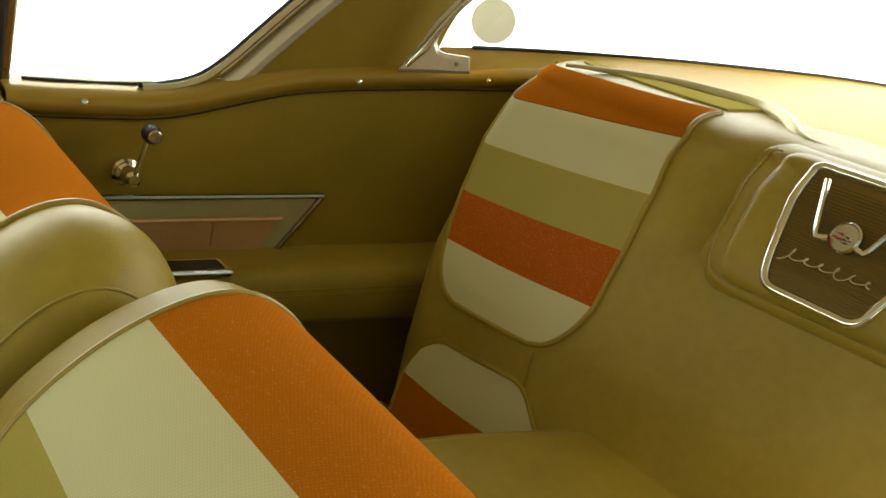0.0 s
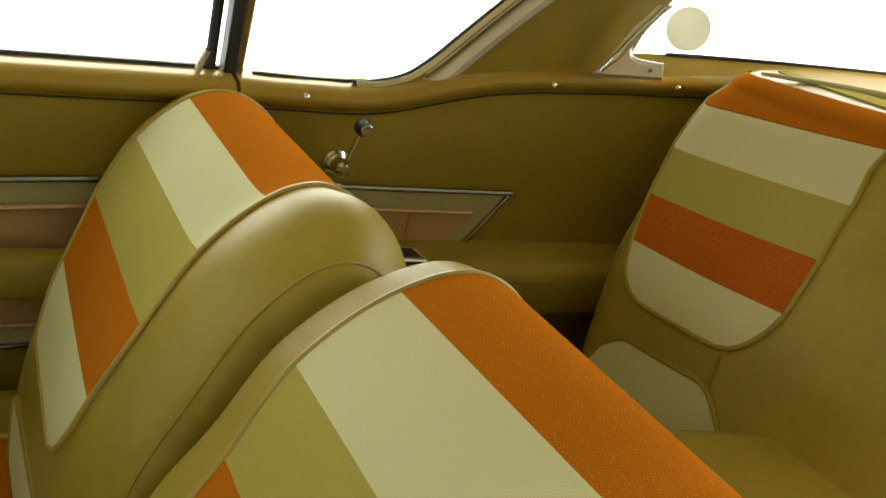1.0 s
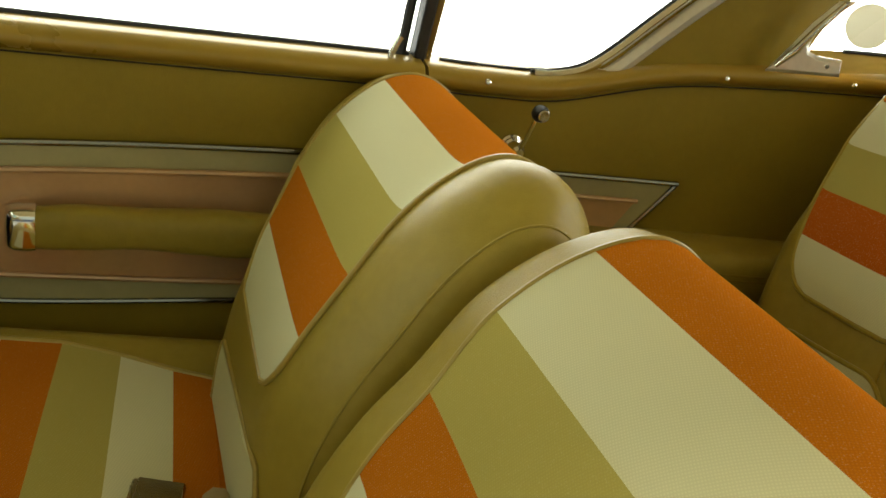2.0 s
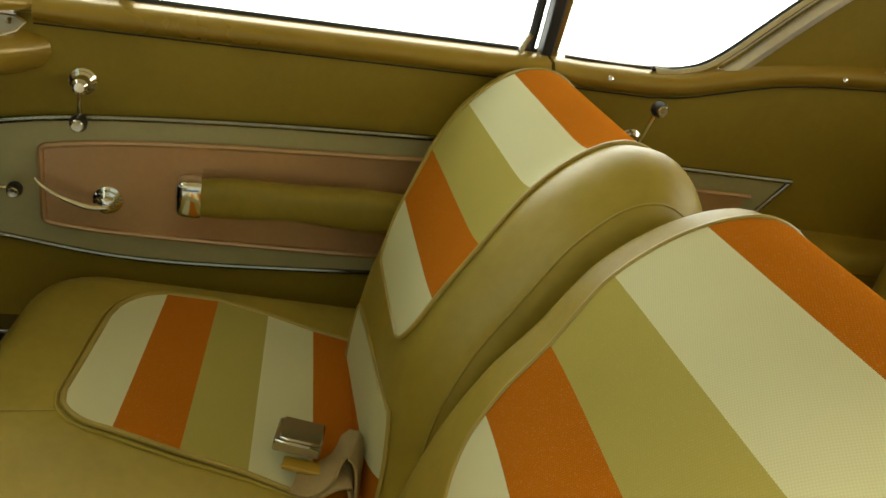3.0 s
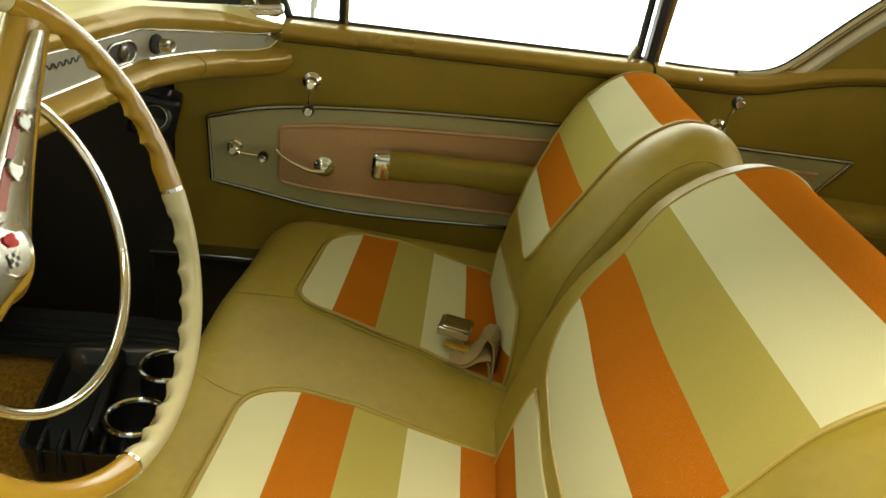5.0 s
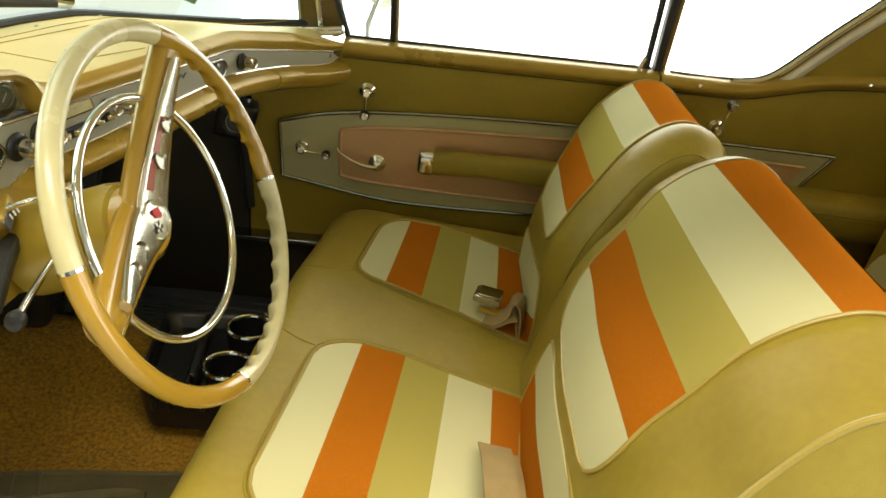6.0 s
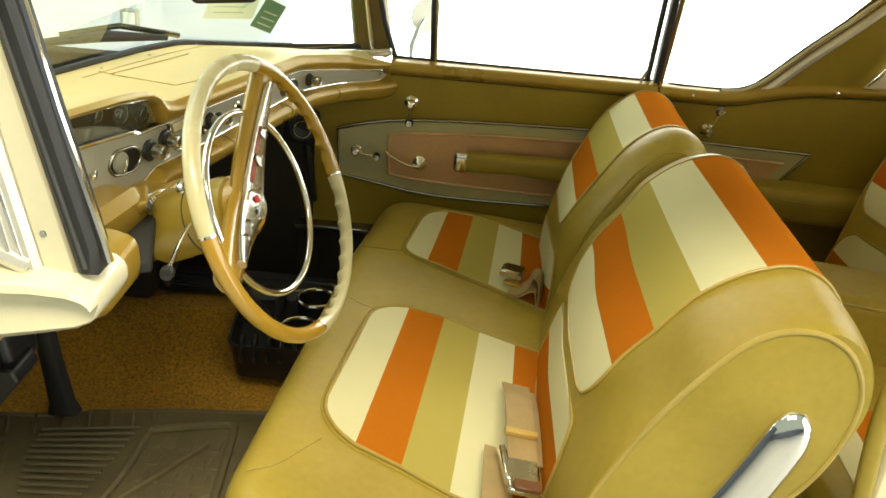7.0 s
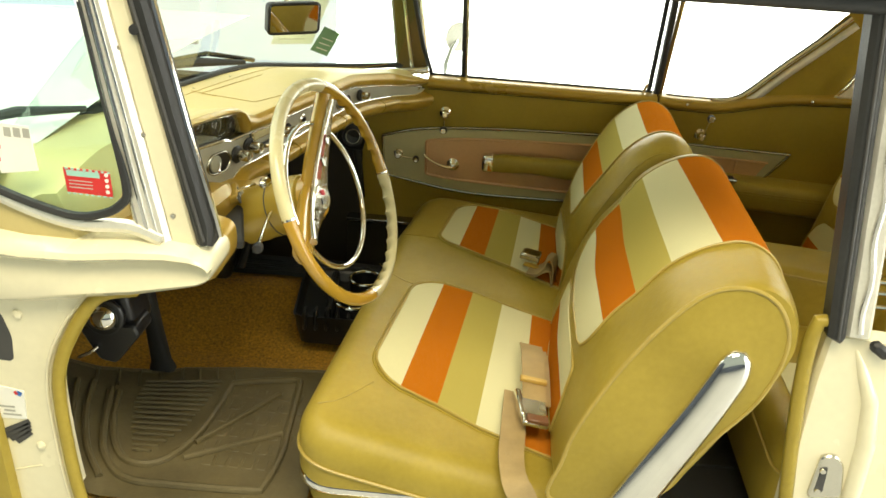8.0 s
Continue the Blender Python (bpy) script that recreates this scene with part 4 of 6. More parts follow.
part("frame", tube([rear_s(y, z) + RN * .025 for y, z in frame_o], .0052, closed=True, n=10), CHROME, spk, "chrome frame")
for z in np.arange(.857, .960, .0026):
    w0 = np.interp(z, [.852, .963], [-.134, -.100])
    part("rib", tube([rear_s(w0 - .003, z) + RN * .025, rear_s(-.364 - w0 + .003, z) + RN * .025], .0008, n=4), GRILLE, spk)
part("emblem", lathe([(.0165, 0), (.0165, .004), (.0145, .006), (.0135, .005), (.0001, .005)], rear_s(-.178, .914) + RN * .026, RN, 30), BRIGHT, spk, "round silver badge")
e0 = rear_s(-.178, .914) + RN * .0315
EY, EZ = V(.148, -1, 0).normalized(), V(.48, .0, .88).normalized()
for k in range(9):
    a, b = k % 3, k // 3
    part("badge_check", box((.003, .003, .0012), Matrix.Translation(e0 + EY * (.001 + .003 * a) + EZ * (-.005 + .003 * b)), .0003), INK if (a + b) % 2 else BRIGHT, spk)
for dy, dz in ((-.006, .003), (-.009, -.002), (-.004, -.002)):
    part("badge_red", box((.0045, .004, .0012), Matrix.Translation(e0 + EY * dy + EZ * dz), .001), RED, spk)
for sg in (-1, 1):
    pts = [(sg * .013, -.006), (sg * .023, -.009), (sg * .027, -.002), (sg * .044, .048)]
    part("badge_wing", tube([e0 + EY * a + EZ * b for a, b in spline(pts, 14)], .0032, n=8), CHROME, spk, "chrome V-shaped bar")
# script name as plain flowing strokes
pts = []
for k in range(140):
    t = k / 139
    a = t * 2 * math.pi * 6
    up = .0095 if t < .12 else (.0075 if .58 < t < .74 else .0042)
    pts.append(e0 + EY * (-.042 + .090 * t + .0036 * math.sin(a) - .002 * math.cos(a)) + EZ * (-.036 - up * math.cos(a) * .8 + .002 * t))
part("script_badge", tube(pts, .0013, n=6), CHROME, spk, "thin chrome flourish")

# pale bolster rail over the back
rail_pts = spline([(1.118, .262, .984), (1.143, .248, .985), (1.202, .222, .985), (1.252, .185, .985), (1.277, .13, .985), (1.283, .074, .985), (1.255, .02, .983), (1.218, -.030, .973), (1.218, -.074, .970), (1.244, -.119, .970), (1.258, -.17, .970), (1.26, -.30, .970)], 60)
part("top_rail", tube([V(*p) for p in rail_pts], [.002 + .0075 * min(1, k / 30) for k in range(60)], n=12, flat=1.15), SILVERY, rear, "pearl metal rail along the top")


def top_cloth(u, v):
    """Pale cloth on the flat top of the back, behind the last stripe."""
    y = .296 + (.066 - .296) * u
    return rear_s(y, .981) + V(.004 + .085 * v * (.25 + .75 * u), 0, .0004)


part("stripe", skin(top_cloth, lambda u, v: V(0, 0, 1), np.linspace(0, 1, 20), np.linspace(0, 1, 6), .0025), GOLD_F, rback, "gold woven cloth along the top edge")

# rear cushions either side of a padded centre console
def rcz(x, y):
    return .505 + .012 * math.cos((y - REAR_C) * 3) - .10 * (x - .8) ** 2


for y0, y1, s0, s1 in ((-.66, -.12, -.60, -.34), (.10, .32, .14, .28)):
    rco = dense(round_poly([(.64, y0), (.97, y0), (.97, y1), (.64, y1)], .06, 8), .03)
    rc = part("cushion", pillow(rco, rcz, .05, lambda x, y: .30), VINYL, rear, "gold vinyl rear cushion")
    part("piping", tube([V(x, y, rcz(x, y) - .06) for x, y in inset(rco, -.002)], .0035, closed=True, n=8), WELT, rc)
    for i, m_ in enumerate([WHITE_F, ORANGE_F, GOLD_F, WHITE_F]):
        at = lambda u, v: V(v, s0 + (s1 - s0) * u, rcz(v, s0 + (s1 - s0) * u))
        part("stripe", skin(at, lambda u, v: V(0, 0, 1), np.linspace(0, 1, 8), np.linspace(.70 + .055 * i, .755 + .055 * i, 5), .003), m_, rc)
con = dense(round_poly([(.60, -.09), (.86, -.165), (1.05, -.20), (1.05, -.05), (.86, .02), (.60, .06)], [.05, .05, .04, .04, .1, .05], 8), .02)
cz = lambda x, y: .648 + .004 * math.cos(y * 20) - .05 * max(0, .72 - x)
cb = part("centre_console", pillow(con, cz, .028, lambda x, y: .30), VINYL, rear, "padded gold vinyl centre console")
part("piping", tube([V(x, y, cz(x, y) - .012) for x, y in inset(con, .004)], .003, closed=True, n=8), WELT, cb)


# ---- dashboard ----
def un(y):
    """The dash end is foreshortened against the door."""
    return y if y < .40 else .40 + (y - .40) / .62


def face_x(y):
    y = un(y)
    return interp(y, [-.8, .25, .32, .40, .46, .50, .53, .56], [-.696, -.36, -.325, -.272, -.222, -.192, -.172, -.162])


def sil_o(y):
    return interp(y, [-.7, -.42, -.345, -.299, -.285, -.19, .08, .25, .40, .46, .50, .56], [.938, .922, .917, .913, .907, .906, .903, .902, .876, .868, .866, .868])


def sil_top(y):
    return sil_o(un(y)) + .10 * (un(y) - y)


def sil_bot(y):
    return .10 * (un(y) - y) + interp(un(y), [-.7, -.36, -.312, -.281, -.25, -.104, .035, .19, .25, .36, .45, .50, .56], [.796, .800, .804, .819, .834, .836, .844, .850, .852, .846, .838, .836, .838])


def base_x(y):
    return interp(y, [-.74, -.60, -.45, -.35, -.25, -.15, 0, .15, .30, .42, .50, .545, .56], [-.80, -.85, -.865, -.855, -.815, -.775, -.73, -.68, -.60, -.48, -.33, -.21, -.19])


def lip_lo(y):
    """Lower edge of the dash top; it arches over the gauges."""
    return interp(y, [-.74, -.60, -.55, -.51, -.44, -.34, -.30, -.264, -.242, -.233, -.228, -.222], [.80, .81, .86, .965, .976, .971, .967, .961, .949, .930, .914, .907]) if y < -.222 else sil_top(y)


def lip_hi(y):
    return interp(y, [-.70, -.44, -.34, -.29, -.255, -.235, -.215, -.19], [1.0, .988, .984, .980, .973, .962, .950, .942]) if y < -.19 else sil_top(y) + .036 - .020 * max(0, (y - .40) / .07)


dash = thing("dashboard", (-.5, 0, .75), "gold painted dashboard with silver instrument panel", "dashboard")
ys = [*np.linspace(-.735, -.30, 26), *np.linspace(-.29, -.20, 28), *np.linspace(-.19, -.14, 6), *np.linspace(-.12, .30, 22), *np.linspace(.32, .473, 24)]
secs = []
for y in ys:
    f, zt, wb, hi, lo = face_x(y), sil_top(y), base_x(un(y)), lip_hi(y), lip_lo(y)
    mid, d, br = (f + wb) / 2, lip_hi(y) - lip_lo(y), lip_hi(y) - sil_top(y) - .036
    drop = .055 * max(0, min(1, (-.60 - y) / .13)) ** 1.6
    zt, hi, lo = zt - drop, hi - drop, lo - drop * .6
    secs.append([V(x, y, z) for x, z in [(wb, zt + .034), (wb * .7 + mid * .3, zt + .037 + br * .05), (mid, zt + .038 + br * .25), (f - .035, hi + .002 - br * .2), (f - .008, hi), (f + .010, hi - .22 * d), (f + .017, hi - .5 * d), (f + .014, hi - .82 * d), (f + .006, lo), (f - .012, lo), (f - .05, lo - .004), (wb - .02, zt - .02)]])
part("top_pad", loft(secs), PAD, dash, "cream-gold painted dash top", 50)
# Gold lip over the gauges; farther along, darker gold imitates shading on the roll.
secs = []
for y in ys[8:]:
    f, hi, lo = face_x(y), lip_hi(y), lip_lo(y)
    d = hi - lo
    secs.append([V(x, y, z) for x, z in [(f + .004, hi - .06 * d), (f + .012, hi - .20 * d), (f + .019, hi - .5 * d), (f + .016, hi - .84 * d), (f + .007, lo - .0015), (f - .004, lo - .001), (f + .004, hi - .5 * d)]])
part("pad_lip_shade", loft(secs), PAINT, dash, "gold front lip of the dash top, its shading put into the colour", 60)
secs = []
for y in ys:
    f, zb = face_x(y), sil_bot(y)
    k = interp(y, [-.7, -.30, -.2, .4, .5, .56], [.6, .8, 1, 1, .7, .5])
    secs.append([V(x, y, z) for x, z in [(f - .01, zb + .01), (f + .004, zb + .002), (f + .024 * k, zb - .002), (f + .036 * k, zb - .010), (f + .038 * k, zb - .022), (f + .028 * k, zb - .036), (f + .006, zb - .046), (f - .04, zb - .052), (f - .14, zb - .05), (f - .14, zb + .01)]])
part("lower_roll", loft(secs), PAINT, dash, "gold painted lower dash roll", 60)
for y in (-.06, .16, .34):
    f, zb = face_x(y), sil_bot(y)
    part("joint", tube([V(f + .006, y, zb + .001), V(f + .0245, y, zb - .0015), V(f + .0365, y, zb - .010), V(f + .0385, y, zb - .022), V(f + .028, y, zb - .0365)], .0016, n=6), VINYL_DARK, dash)


def on_dash(y, z, h):
    return V(face_x(y) + h, y, z)


# silver panel: follows the dash and ends in a rounded tip
us = np.linspace(-.68, .469, 120)
def sil(u, v):
    zt, zb = sil_top(u) - .001, sil_bot(u) + .001
    if u > .437:
        q = (u - .437) / .032
        s = math.sqrt(max(0, 1 - q * q))
        zc = (zt + zb) / 2
        zt, zb = zc + (zt - zc) * s, zc + (zb - zc) * s
    return on_dash(u, zb + (zt - zb) * v, .001)
part("silver_panel", skin(lambda u, v: sil(u, v), lambda u, v: V(1, -.3, 0).normalized(), us, np.linspace(0, 1, 5), .004), SILVER, dash, "brushed silver instrument panel")
for v, m_ in ((1.0, CHROME), (0.0, CHROME)):
    part("panel_edge", tube([sil(u, v) + V(.005, 0, 0) for u in us[18:]], .0022, n=6), m_, dash, "thin chrome edge")
part("tip_screw", lathe([(.0045, 0), (.004, .002), (.0001, .003)], on_dash(.455, .858, .006), (1, -.5, 0), 14), CHROME, dash)

# gauge window under the hood
def cl(y, z, h):
    return V(face_x(y) + h, y, z)
win = [(-.54, .930), (-.42, .922), (-.345, .917), (-.299, .913), (-.283, .907), (-.255, .906), (-.238, .910), (-.230, .922), (-.231, .937), (-.241, .951), (-.263, .963), (-.30, .970), (-.34, .974), (-.44, .979), (-.54, .982)]
cluster = part("gauge_window", plate(win, cl, -.012, .001, -.03), BLACK, dash, "black gauge window under a hood")
part("apron", plate([(-.54, .932), (-.42, .923), (-.345, .918), (-.297, .914), (-.312, .924), (-.345, .936), (-.38, .944), (-.43, .952), (-.54, .956)], cl, -.006, .002, -.013), SILVER, cluster, "silver apron of the gauge recess")
part("window_edge", tube([cl(y, z, .006) for y, z in spline([(-.54, .931), (-.42, .9225), (-.345, .9175), (-.305, .9145), (-.295, .912), (-.285, .907)], 30)], .0024, n=6), CHROME, cluster)
part("hood_edge", tube([cl(y, lip_lo(y) - .001, .008) for y in np.linspace(-.50, -.262, 30)], .0020, n=6), CHROME, cluster, "thin chrome hood edge")
for y, z, r in ((-.255, .934, .016), (-.305, .945, .018), (-.36, .958, .014)):
    gg = part("gauge", lathe([(r, 0), (r, .003), (r * .9, .0035), (r * .86, .0015), (.0001, .0015)], cl(y, z, -.012), (1, -.3, 0), 28), INK, cluster, "small dark gauge with a pale ring")
    part("gauge_ring", tube([cl(y + r * .93 * math.cos(a), z + r * .93 * math.sin(a), -.0088) for a in np.linspace(-1.3, 1.6, 24)], .0011, n=6), GREYT, gg)
    part("needle", box((.001, r * .9, .0014), Matrix.Translation(cl(y, z, -.0085)) @ pose(0, 0, 0, 35, 0, 0), 0), PAPER, gg)
part("dial_mark", tube([cl(-.318, .954, -.009), cl(-.302, .952, -.009), cl(-.315, .944, -.009)], .0009, closed=True, n=5), PAPER, cluster)
part("gauge_glass", plate(inset(win, .001), cl, -.003, .0005, -.0045), LENS, cluster)


def knob(y, z, r, L, name="knob", base_mat=BLACK, face=BRIGHT):
    a = Vector((1, -.32, .05)).normalized()
    p = on_dash(y, z, .005)
    k = part(name, lathe([(r * 1.55, 0), (r * 1.6, .003), (r * 1.3, .006), (r * .8, .006), (.0001, .006)], p, a, 26), base_mat, dash, "black escutcheon with a bright knob")
    prof = [(r * .6, .004), (r * .62, L * .35), (r, L * .4), (r * 1.02, L * .85), (r * .9, L), (r * .7, L * .97), (.0001, L * .97)]
    part("knob_face", lathe(prof, p, a, 22), face, k)
    return k


knob(-.262, .870, .0125, .036)
knob(-.219, .876, .0125, .036)
knob(-.088, .878, .009, .026)
knob(-.061, .872, .009, .03)
knob(.281, .873, .010, .030)
clk = round_poly([(.166, .872), (.178, .889), (.226, .889), (.242, .872), (.230, .856), (.180, .857)], .012)
part("recess_ring", tube([on_dash(y, z, .006) for y, z in clk], .0028, closed=True, n=8), DULL, dash)
ck = part("control_recess", plate(clk, on_dash, .0065, .001, .002), INK, dash, "dark round-cornered control recess")
part("control_disc", lathe([(.013, 0), (.012, .006), (.004, .008), (.0001, .008)], on_dash(.206, .873, .006), (1, -.3, 0), 24), DULL, ck)
part("lighter", lathe([(.013, 0), (.013, .004), (.0095, .006), (.0085, .0045), (.0001, .0045)], on_dash(.002, .880, .005), (1, -.3, 0), 24), CHROME, dash, "round chrome bezel")
part("lighter_core", lathe([(.006, 0), (.006, .008), (.004, .010), (.0001, .010)], on_dash(.002, .880, .006), (1, -.3, 0), 18), BLACK, dash)
# air control in a rounded dark recess
rec = round_poly([(-.366, .868), (-.350, .893), (-.297, .889), (-.280, .866), (-.302, .846), (-.350, .850)], .014)
part("recess_ring", tube([on_dash(y, z, .006) for y, z in rec], .0028, closed=True, n=8), DULL, dash)
ac = part("control_recess", plate(rec, on_dash, .0065, .001, .002), BLACK, dash, "dark rounded control recess")
part("control_disc", lathe([(.019, 0), (.018, .004), (.0001, .005)], on_dash(-.336, .871, .006), (1, -.3, 0), 26), SILVER, ac)
part("control_bar", box((.006, .05, .003), Matrix.Translation(on_dash(-.332, .871, .012)) @ pose(0, 0, 0, 20, 0, 17), .001), CHROME, ac)
part("switch", box((.008, .022, .012), Matrix.Translation(on_dash(-.400, .872, .008)) @ pose(0, 0, 0, 18, 0, 17), .002), CHROME, dash)
part("switch_slot", box((.004, .010, .007), Matrix.Translation(on_dash(-.400, .872, .012)) @ pose(0, 0, 0, 18, 0, 17), .001), BLACK, dash)
# radio
rad = part("radio", plate([(-.208, .882), (-.118, .884), (-.125, .906), (-.213, .905)], on_dash, .012, .002, .002), BRIGHT, dash, "chrome radio with a white dial")
part("radio_dial", plate([(-.203, .886), (-.125, .888), (-.130, .903), (-.208, .902)], on_dash, .0135, .0005, .011), IVORY, rad)
for k in range(3):
    part("dial_mark", box((.0008, .008, .003), Matrix.Translation(on_dash(-.175 + .014 * k, .897, .0142)) @ pose(0, 0, 0, 0, 0, 17), 0), GREYT, rad)
part("radio_keys", plate([(-.195, .850), (-.075, .858), (-.075, .872), (-.195, .868)], on_dash, .011, .002, .002), BLACK, dash)
for k in range(5):
    part("push_button", box((.012, .019, .007), Matrix.Translation(on_dash(-.182 + .0235 * k, .861 + .0015 * k, .014)) @ pose(0, 0, 0, 3, 0, 17), .001), CHROME, dash)
# script badge as a plain stroke
pts = [on_dash(.045 + .07 * t, .884 + .0035 * math.sin(t * 34), .0065) for t in np.linspace(0, 1, 50)]
part("script_badge", tube(pts, .0011, n=5), INK, dash, "thin dark flourish")
# dash top speaker panel lines
for pl in ([(-.66, -.06), (-.52, -.10), (-.44, .04)], [(-.66, -.06), (-.575, .16)], [(-.69, -.045), (-.62, -.075)]):
    q = [(x, y) for x, y in pl]
    pts = []
    for (x0, y0), (x1, y1) in zip(q, q[1:]):
        for t in np.linspace(0, 1, 10):
            x, y = x0 + (x1 - x0) * t, y0 + (y1 - y0) * t
            pts.append(V(x, y, sil_top(y) + .0386))
    part("panel_line", tube(pts, .0007, n=5), PAINT, dash)
part("trim_line", tube([V(base_x(y) * .78 + face_x(y) * .22, y, sil_top(y) + .0375) for y in np.linspace(-.1, .5, 40)], .0009, n=5), PAINT, dash)
for y in (-.02, .12, .25):
    part("screw", lathe([(.003, 0), (.003, .0015), (.0001, .002)], (base_x(y) * .85 + face_x(y) * .15, y, sil_top(y) + .0375), (0, 0, 1), 10), BRIGHT, dash)
# defroster seal along the glass
part("glass_seal", tube([V(base_x(y) - .004, y, sil_o(y) + .038) for y in np.linspace(-.68, .54, 50)], .008, n=8), RUBBER, dash, "black windshield seal")
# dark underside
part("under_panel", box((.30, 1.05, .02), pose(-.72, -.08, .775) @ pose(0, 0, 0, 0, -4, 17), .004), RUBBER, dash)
heater = thing("heater_box", (-.75, .25, .3), "black heater box under the dashboard", "heater")
part("case", box((.20, .36, .34), pose(-.76, .22, .56) @ pose(0, 0, 0, 0, 6, 10), .03, 4), BLACK, heater)
for k in range(5):
    part("hose", tube([V(-.64 - .02 * k, .12 + .05 * k, .40), V(-.60 - .015 * k, .13 + .05 * k, .52), V(-.63, .14 + .05 * k, .70)], .011, n=8), RUBBER, heater)
vent = thing("air_outlet", (-.39, .44, .66), "round black air outlet under the dashboard", "air vent")
part("case", box((.085, .05, .085), pose(-.388, .452, .708) @ pose(0, 0, 0, 8, 12, 10), .012, 3), BLACK, vent)
part("barrel", lathe([(.027, -.02), (.029, 0), (.029, .010), (.022, .012), (.020, .002), (.0001, .0)], (-.383, .428, .706), (.3, -.9, .25), 28), BLACK, vent)
part("ring", tube([V(-.383, .428, .706) + V(.3, -.9, .25) * .012 + V(.95, .31, 0) * (.0205 * math.cos(a)) + V(-.07, .26, .96) * (.0205 * math.sin(a)) for a in np.linspace(0, 2 * math.pi, 40, endpoint=False)], .0016, closed=True, n=6), DULL, vent, "thin bright ring")
part("pipe", tube([V(-.383, .455, .70), V(-.37, .465, .62), V(-.36, .468, .50)], .012, n=8), RUBBER, vent)

# Near-black brown: the dashboard's shade is put into the colour.
KICK = mat("shaded_kick_panel", (.020, .014, .006), .6, 0, .2, 10, .3, 500)
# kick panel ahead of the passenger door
structure("kick_panel", plate([(-1.08, .25), (-.363, .25), (-.363, .80), (-.30, .862), (-.20, .87), (-.20, .84), (-1.08, .84)], lambda a, b, h: V(a, .478 - h, b), 0, .003, -.05), KICK, "kick panel darkened for the shade under the dash", "panel")

# ---- windshield, pillars ----
shield = thing("windshield", (-.6, 0, .95), "green tinted wrap-around windshield", "windshield", kind="structure")
yy = np.linspace(-.66, .54, 60)
secs = [[V(base_x(y) - .01, y, sil_o(y) + .036) for y in yy], [V(base_x(y) + .16, y * .98, 1.17) for y in yy], [V(base_x(y) + .34, y * .93, 1.36) for y in yy]]
part("glass", loft(secs, caps=False, closed=False), GLASS_G, shield).visible_shadow = False
cor = [(-.612, 1.29), (-.560, .972), (-.573, .940), (-.607, .921), (-.66, .914), (-.755, .941), (-.90, 1.005), (-.96, 1.29)]
part("corner_glass", plate(cor, lambda a, b, h: V(a, -.745 - h, b), .004, .001), GLASS_C, shield).visible_shadow = False
part("corner_seal", tube([V(a, -.744, b) for a, b in spline([(-.603, 1.27), (-.582, 1.12), (-.556, .975), (-.569, .938), (-.605, .918), (-.66, .912), (-.755, .939), (-.83, .972)], 50)], [.0030 + .0050 * max(0, min(1, (k - 14) / 10)) for k in range(50)], n=8), RUBBER, shield, "black rubber glass seal")
pil = thing("pillar_passenger", (-.22, .53, .89), "gold painted windshield pillar with chrome foot", "pillar", kind="structure")
secs = []
for t in np.linspace(0, 1, 8):
    x0, x1, z = -.272 - .024 * t, -.172 - .036 * t, .895 + .25 * t
    y = .540 - .03 * t
    secs.append([V(x0, y, z), V(x0 + .008, y - .014, z), V((x0 + x1) / 2, y - .020, z), V(x1 - .006, y - .014, z), V(x1, y, z), V((x0 + x1) / 2, y + .02, z)])
part("post", loft(secs), mat("bronze_post", (0.17, 0.115, 0.03), 0.32, 0.4), pil)
part("post_strip", tube([V(-.222, .518, .90), V(-.258, .488, 1.16)], .007, n=8), BRIGHT, pil)
part("post_seal", tube([V(-.165, .515, .89), V(-.192, .508, .97), V(-.232, .490, 1.16)], .007, n=8), RUBBER, pil)
part("foot", box((.10, .03, .020), pose(-.220, .494, .900) @ pose(0, 0, 0, 0, -8, 0), .007, 3), CHROME, pil, "chrome pillar foot")
part("foot_cap", lathe([(.016, 0), (.014, .010), (.008, .018), (.0001, .02)], (-.195, .512, .895), (.2, -.4, 1), 20), CHROME, pil)

apost = thing("pillar_driver", (-.5, -.73, .86), "cream windshield pillar with black rubber and chrome strips", "pillar", kind="structure")
def jamb(a, b, h):
    return V(a, -.715 - h, b)
part("rubber_strip", plate([(-.553, 1.37), (-.521, 1.37), (-.418, .905), (-.420, .868), (-.446, .869)], jamb, .022, .008, -.02), RUBBER, apost, "black rubber weatherstrip")
part("rubber_groove", tube([jamb(-.535, 1.33, .023), jamb(-.432, .88, .023)], .003, n=6), INK, apost)
part("inner_trim", tube([jamb(-.515, 1.37, .006), jamb(-.455, 1.08, .006), jamb(-.414, .915, .006), jamb(-.408, .885, .006)], .006, n=8), CHROME, apost, "chrome inner strip")
part("post", plate([(-.584, 1.37), (-.552, 1.37), (-.445, .868), (-.45, .855), (-.494, .872)], jamb, .016, .006, -.03), CREAM, apost, "cream painted post")
part("chrome_strip", plate([(-.627, 1.37), (-.583, 1.37), (-.490, .868), (-.555, .905)], jamb, .024, .008, -.02), SATIN, apost, "dulled chrome glass surround")
part("strip_ridge", tube([jamb(-.607, 1.36, .024), jamb(-.528, .89, .024)], .0045, n=8), CHROME, apost)
part("strip_ridge", tube([jamb(-.598, 1.36, .023), jamb(-.512, .885, .023)], .003, n=8), CHROME, apost)
part("strip_ridge", tube([jamb(-.618, 1.36, .022), jamb(-.545, .897, .022)], .003, n=8), BRIGHT, apost)
part("sill_chrome", tube([jamb(a, b, .02) for a, b in spline([(-.505, .876), (-.56, .895), (-.65, .894), (-.74, .917), (-.85, .967)], 30)], .013, n=8), SATIN, apost, "chrome strip under the glass")
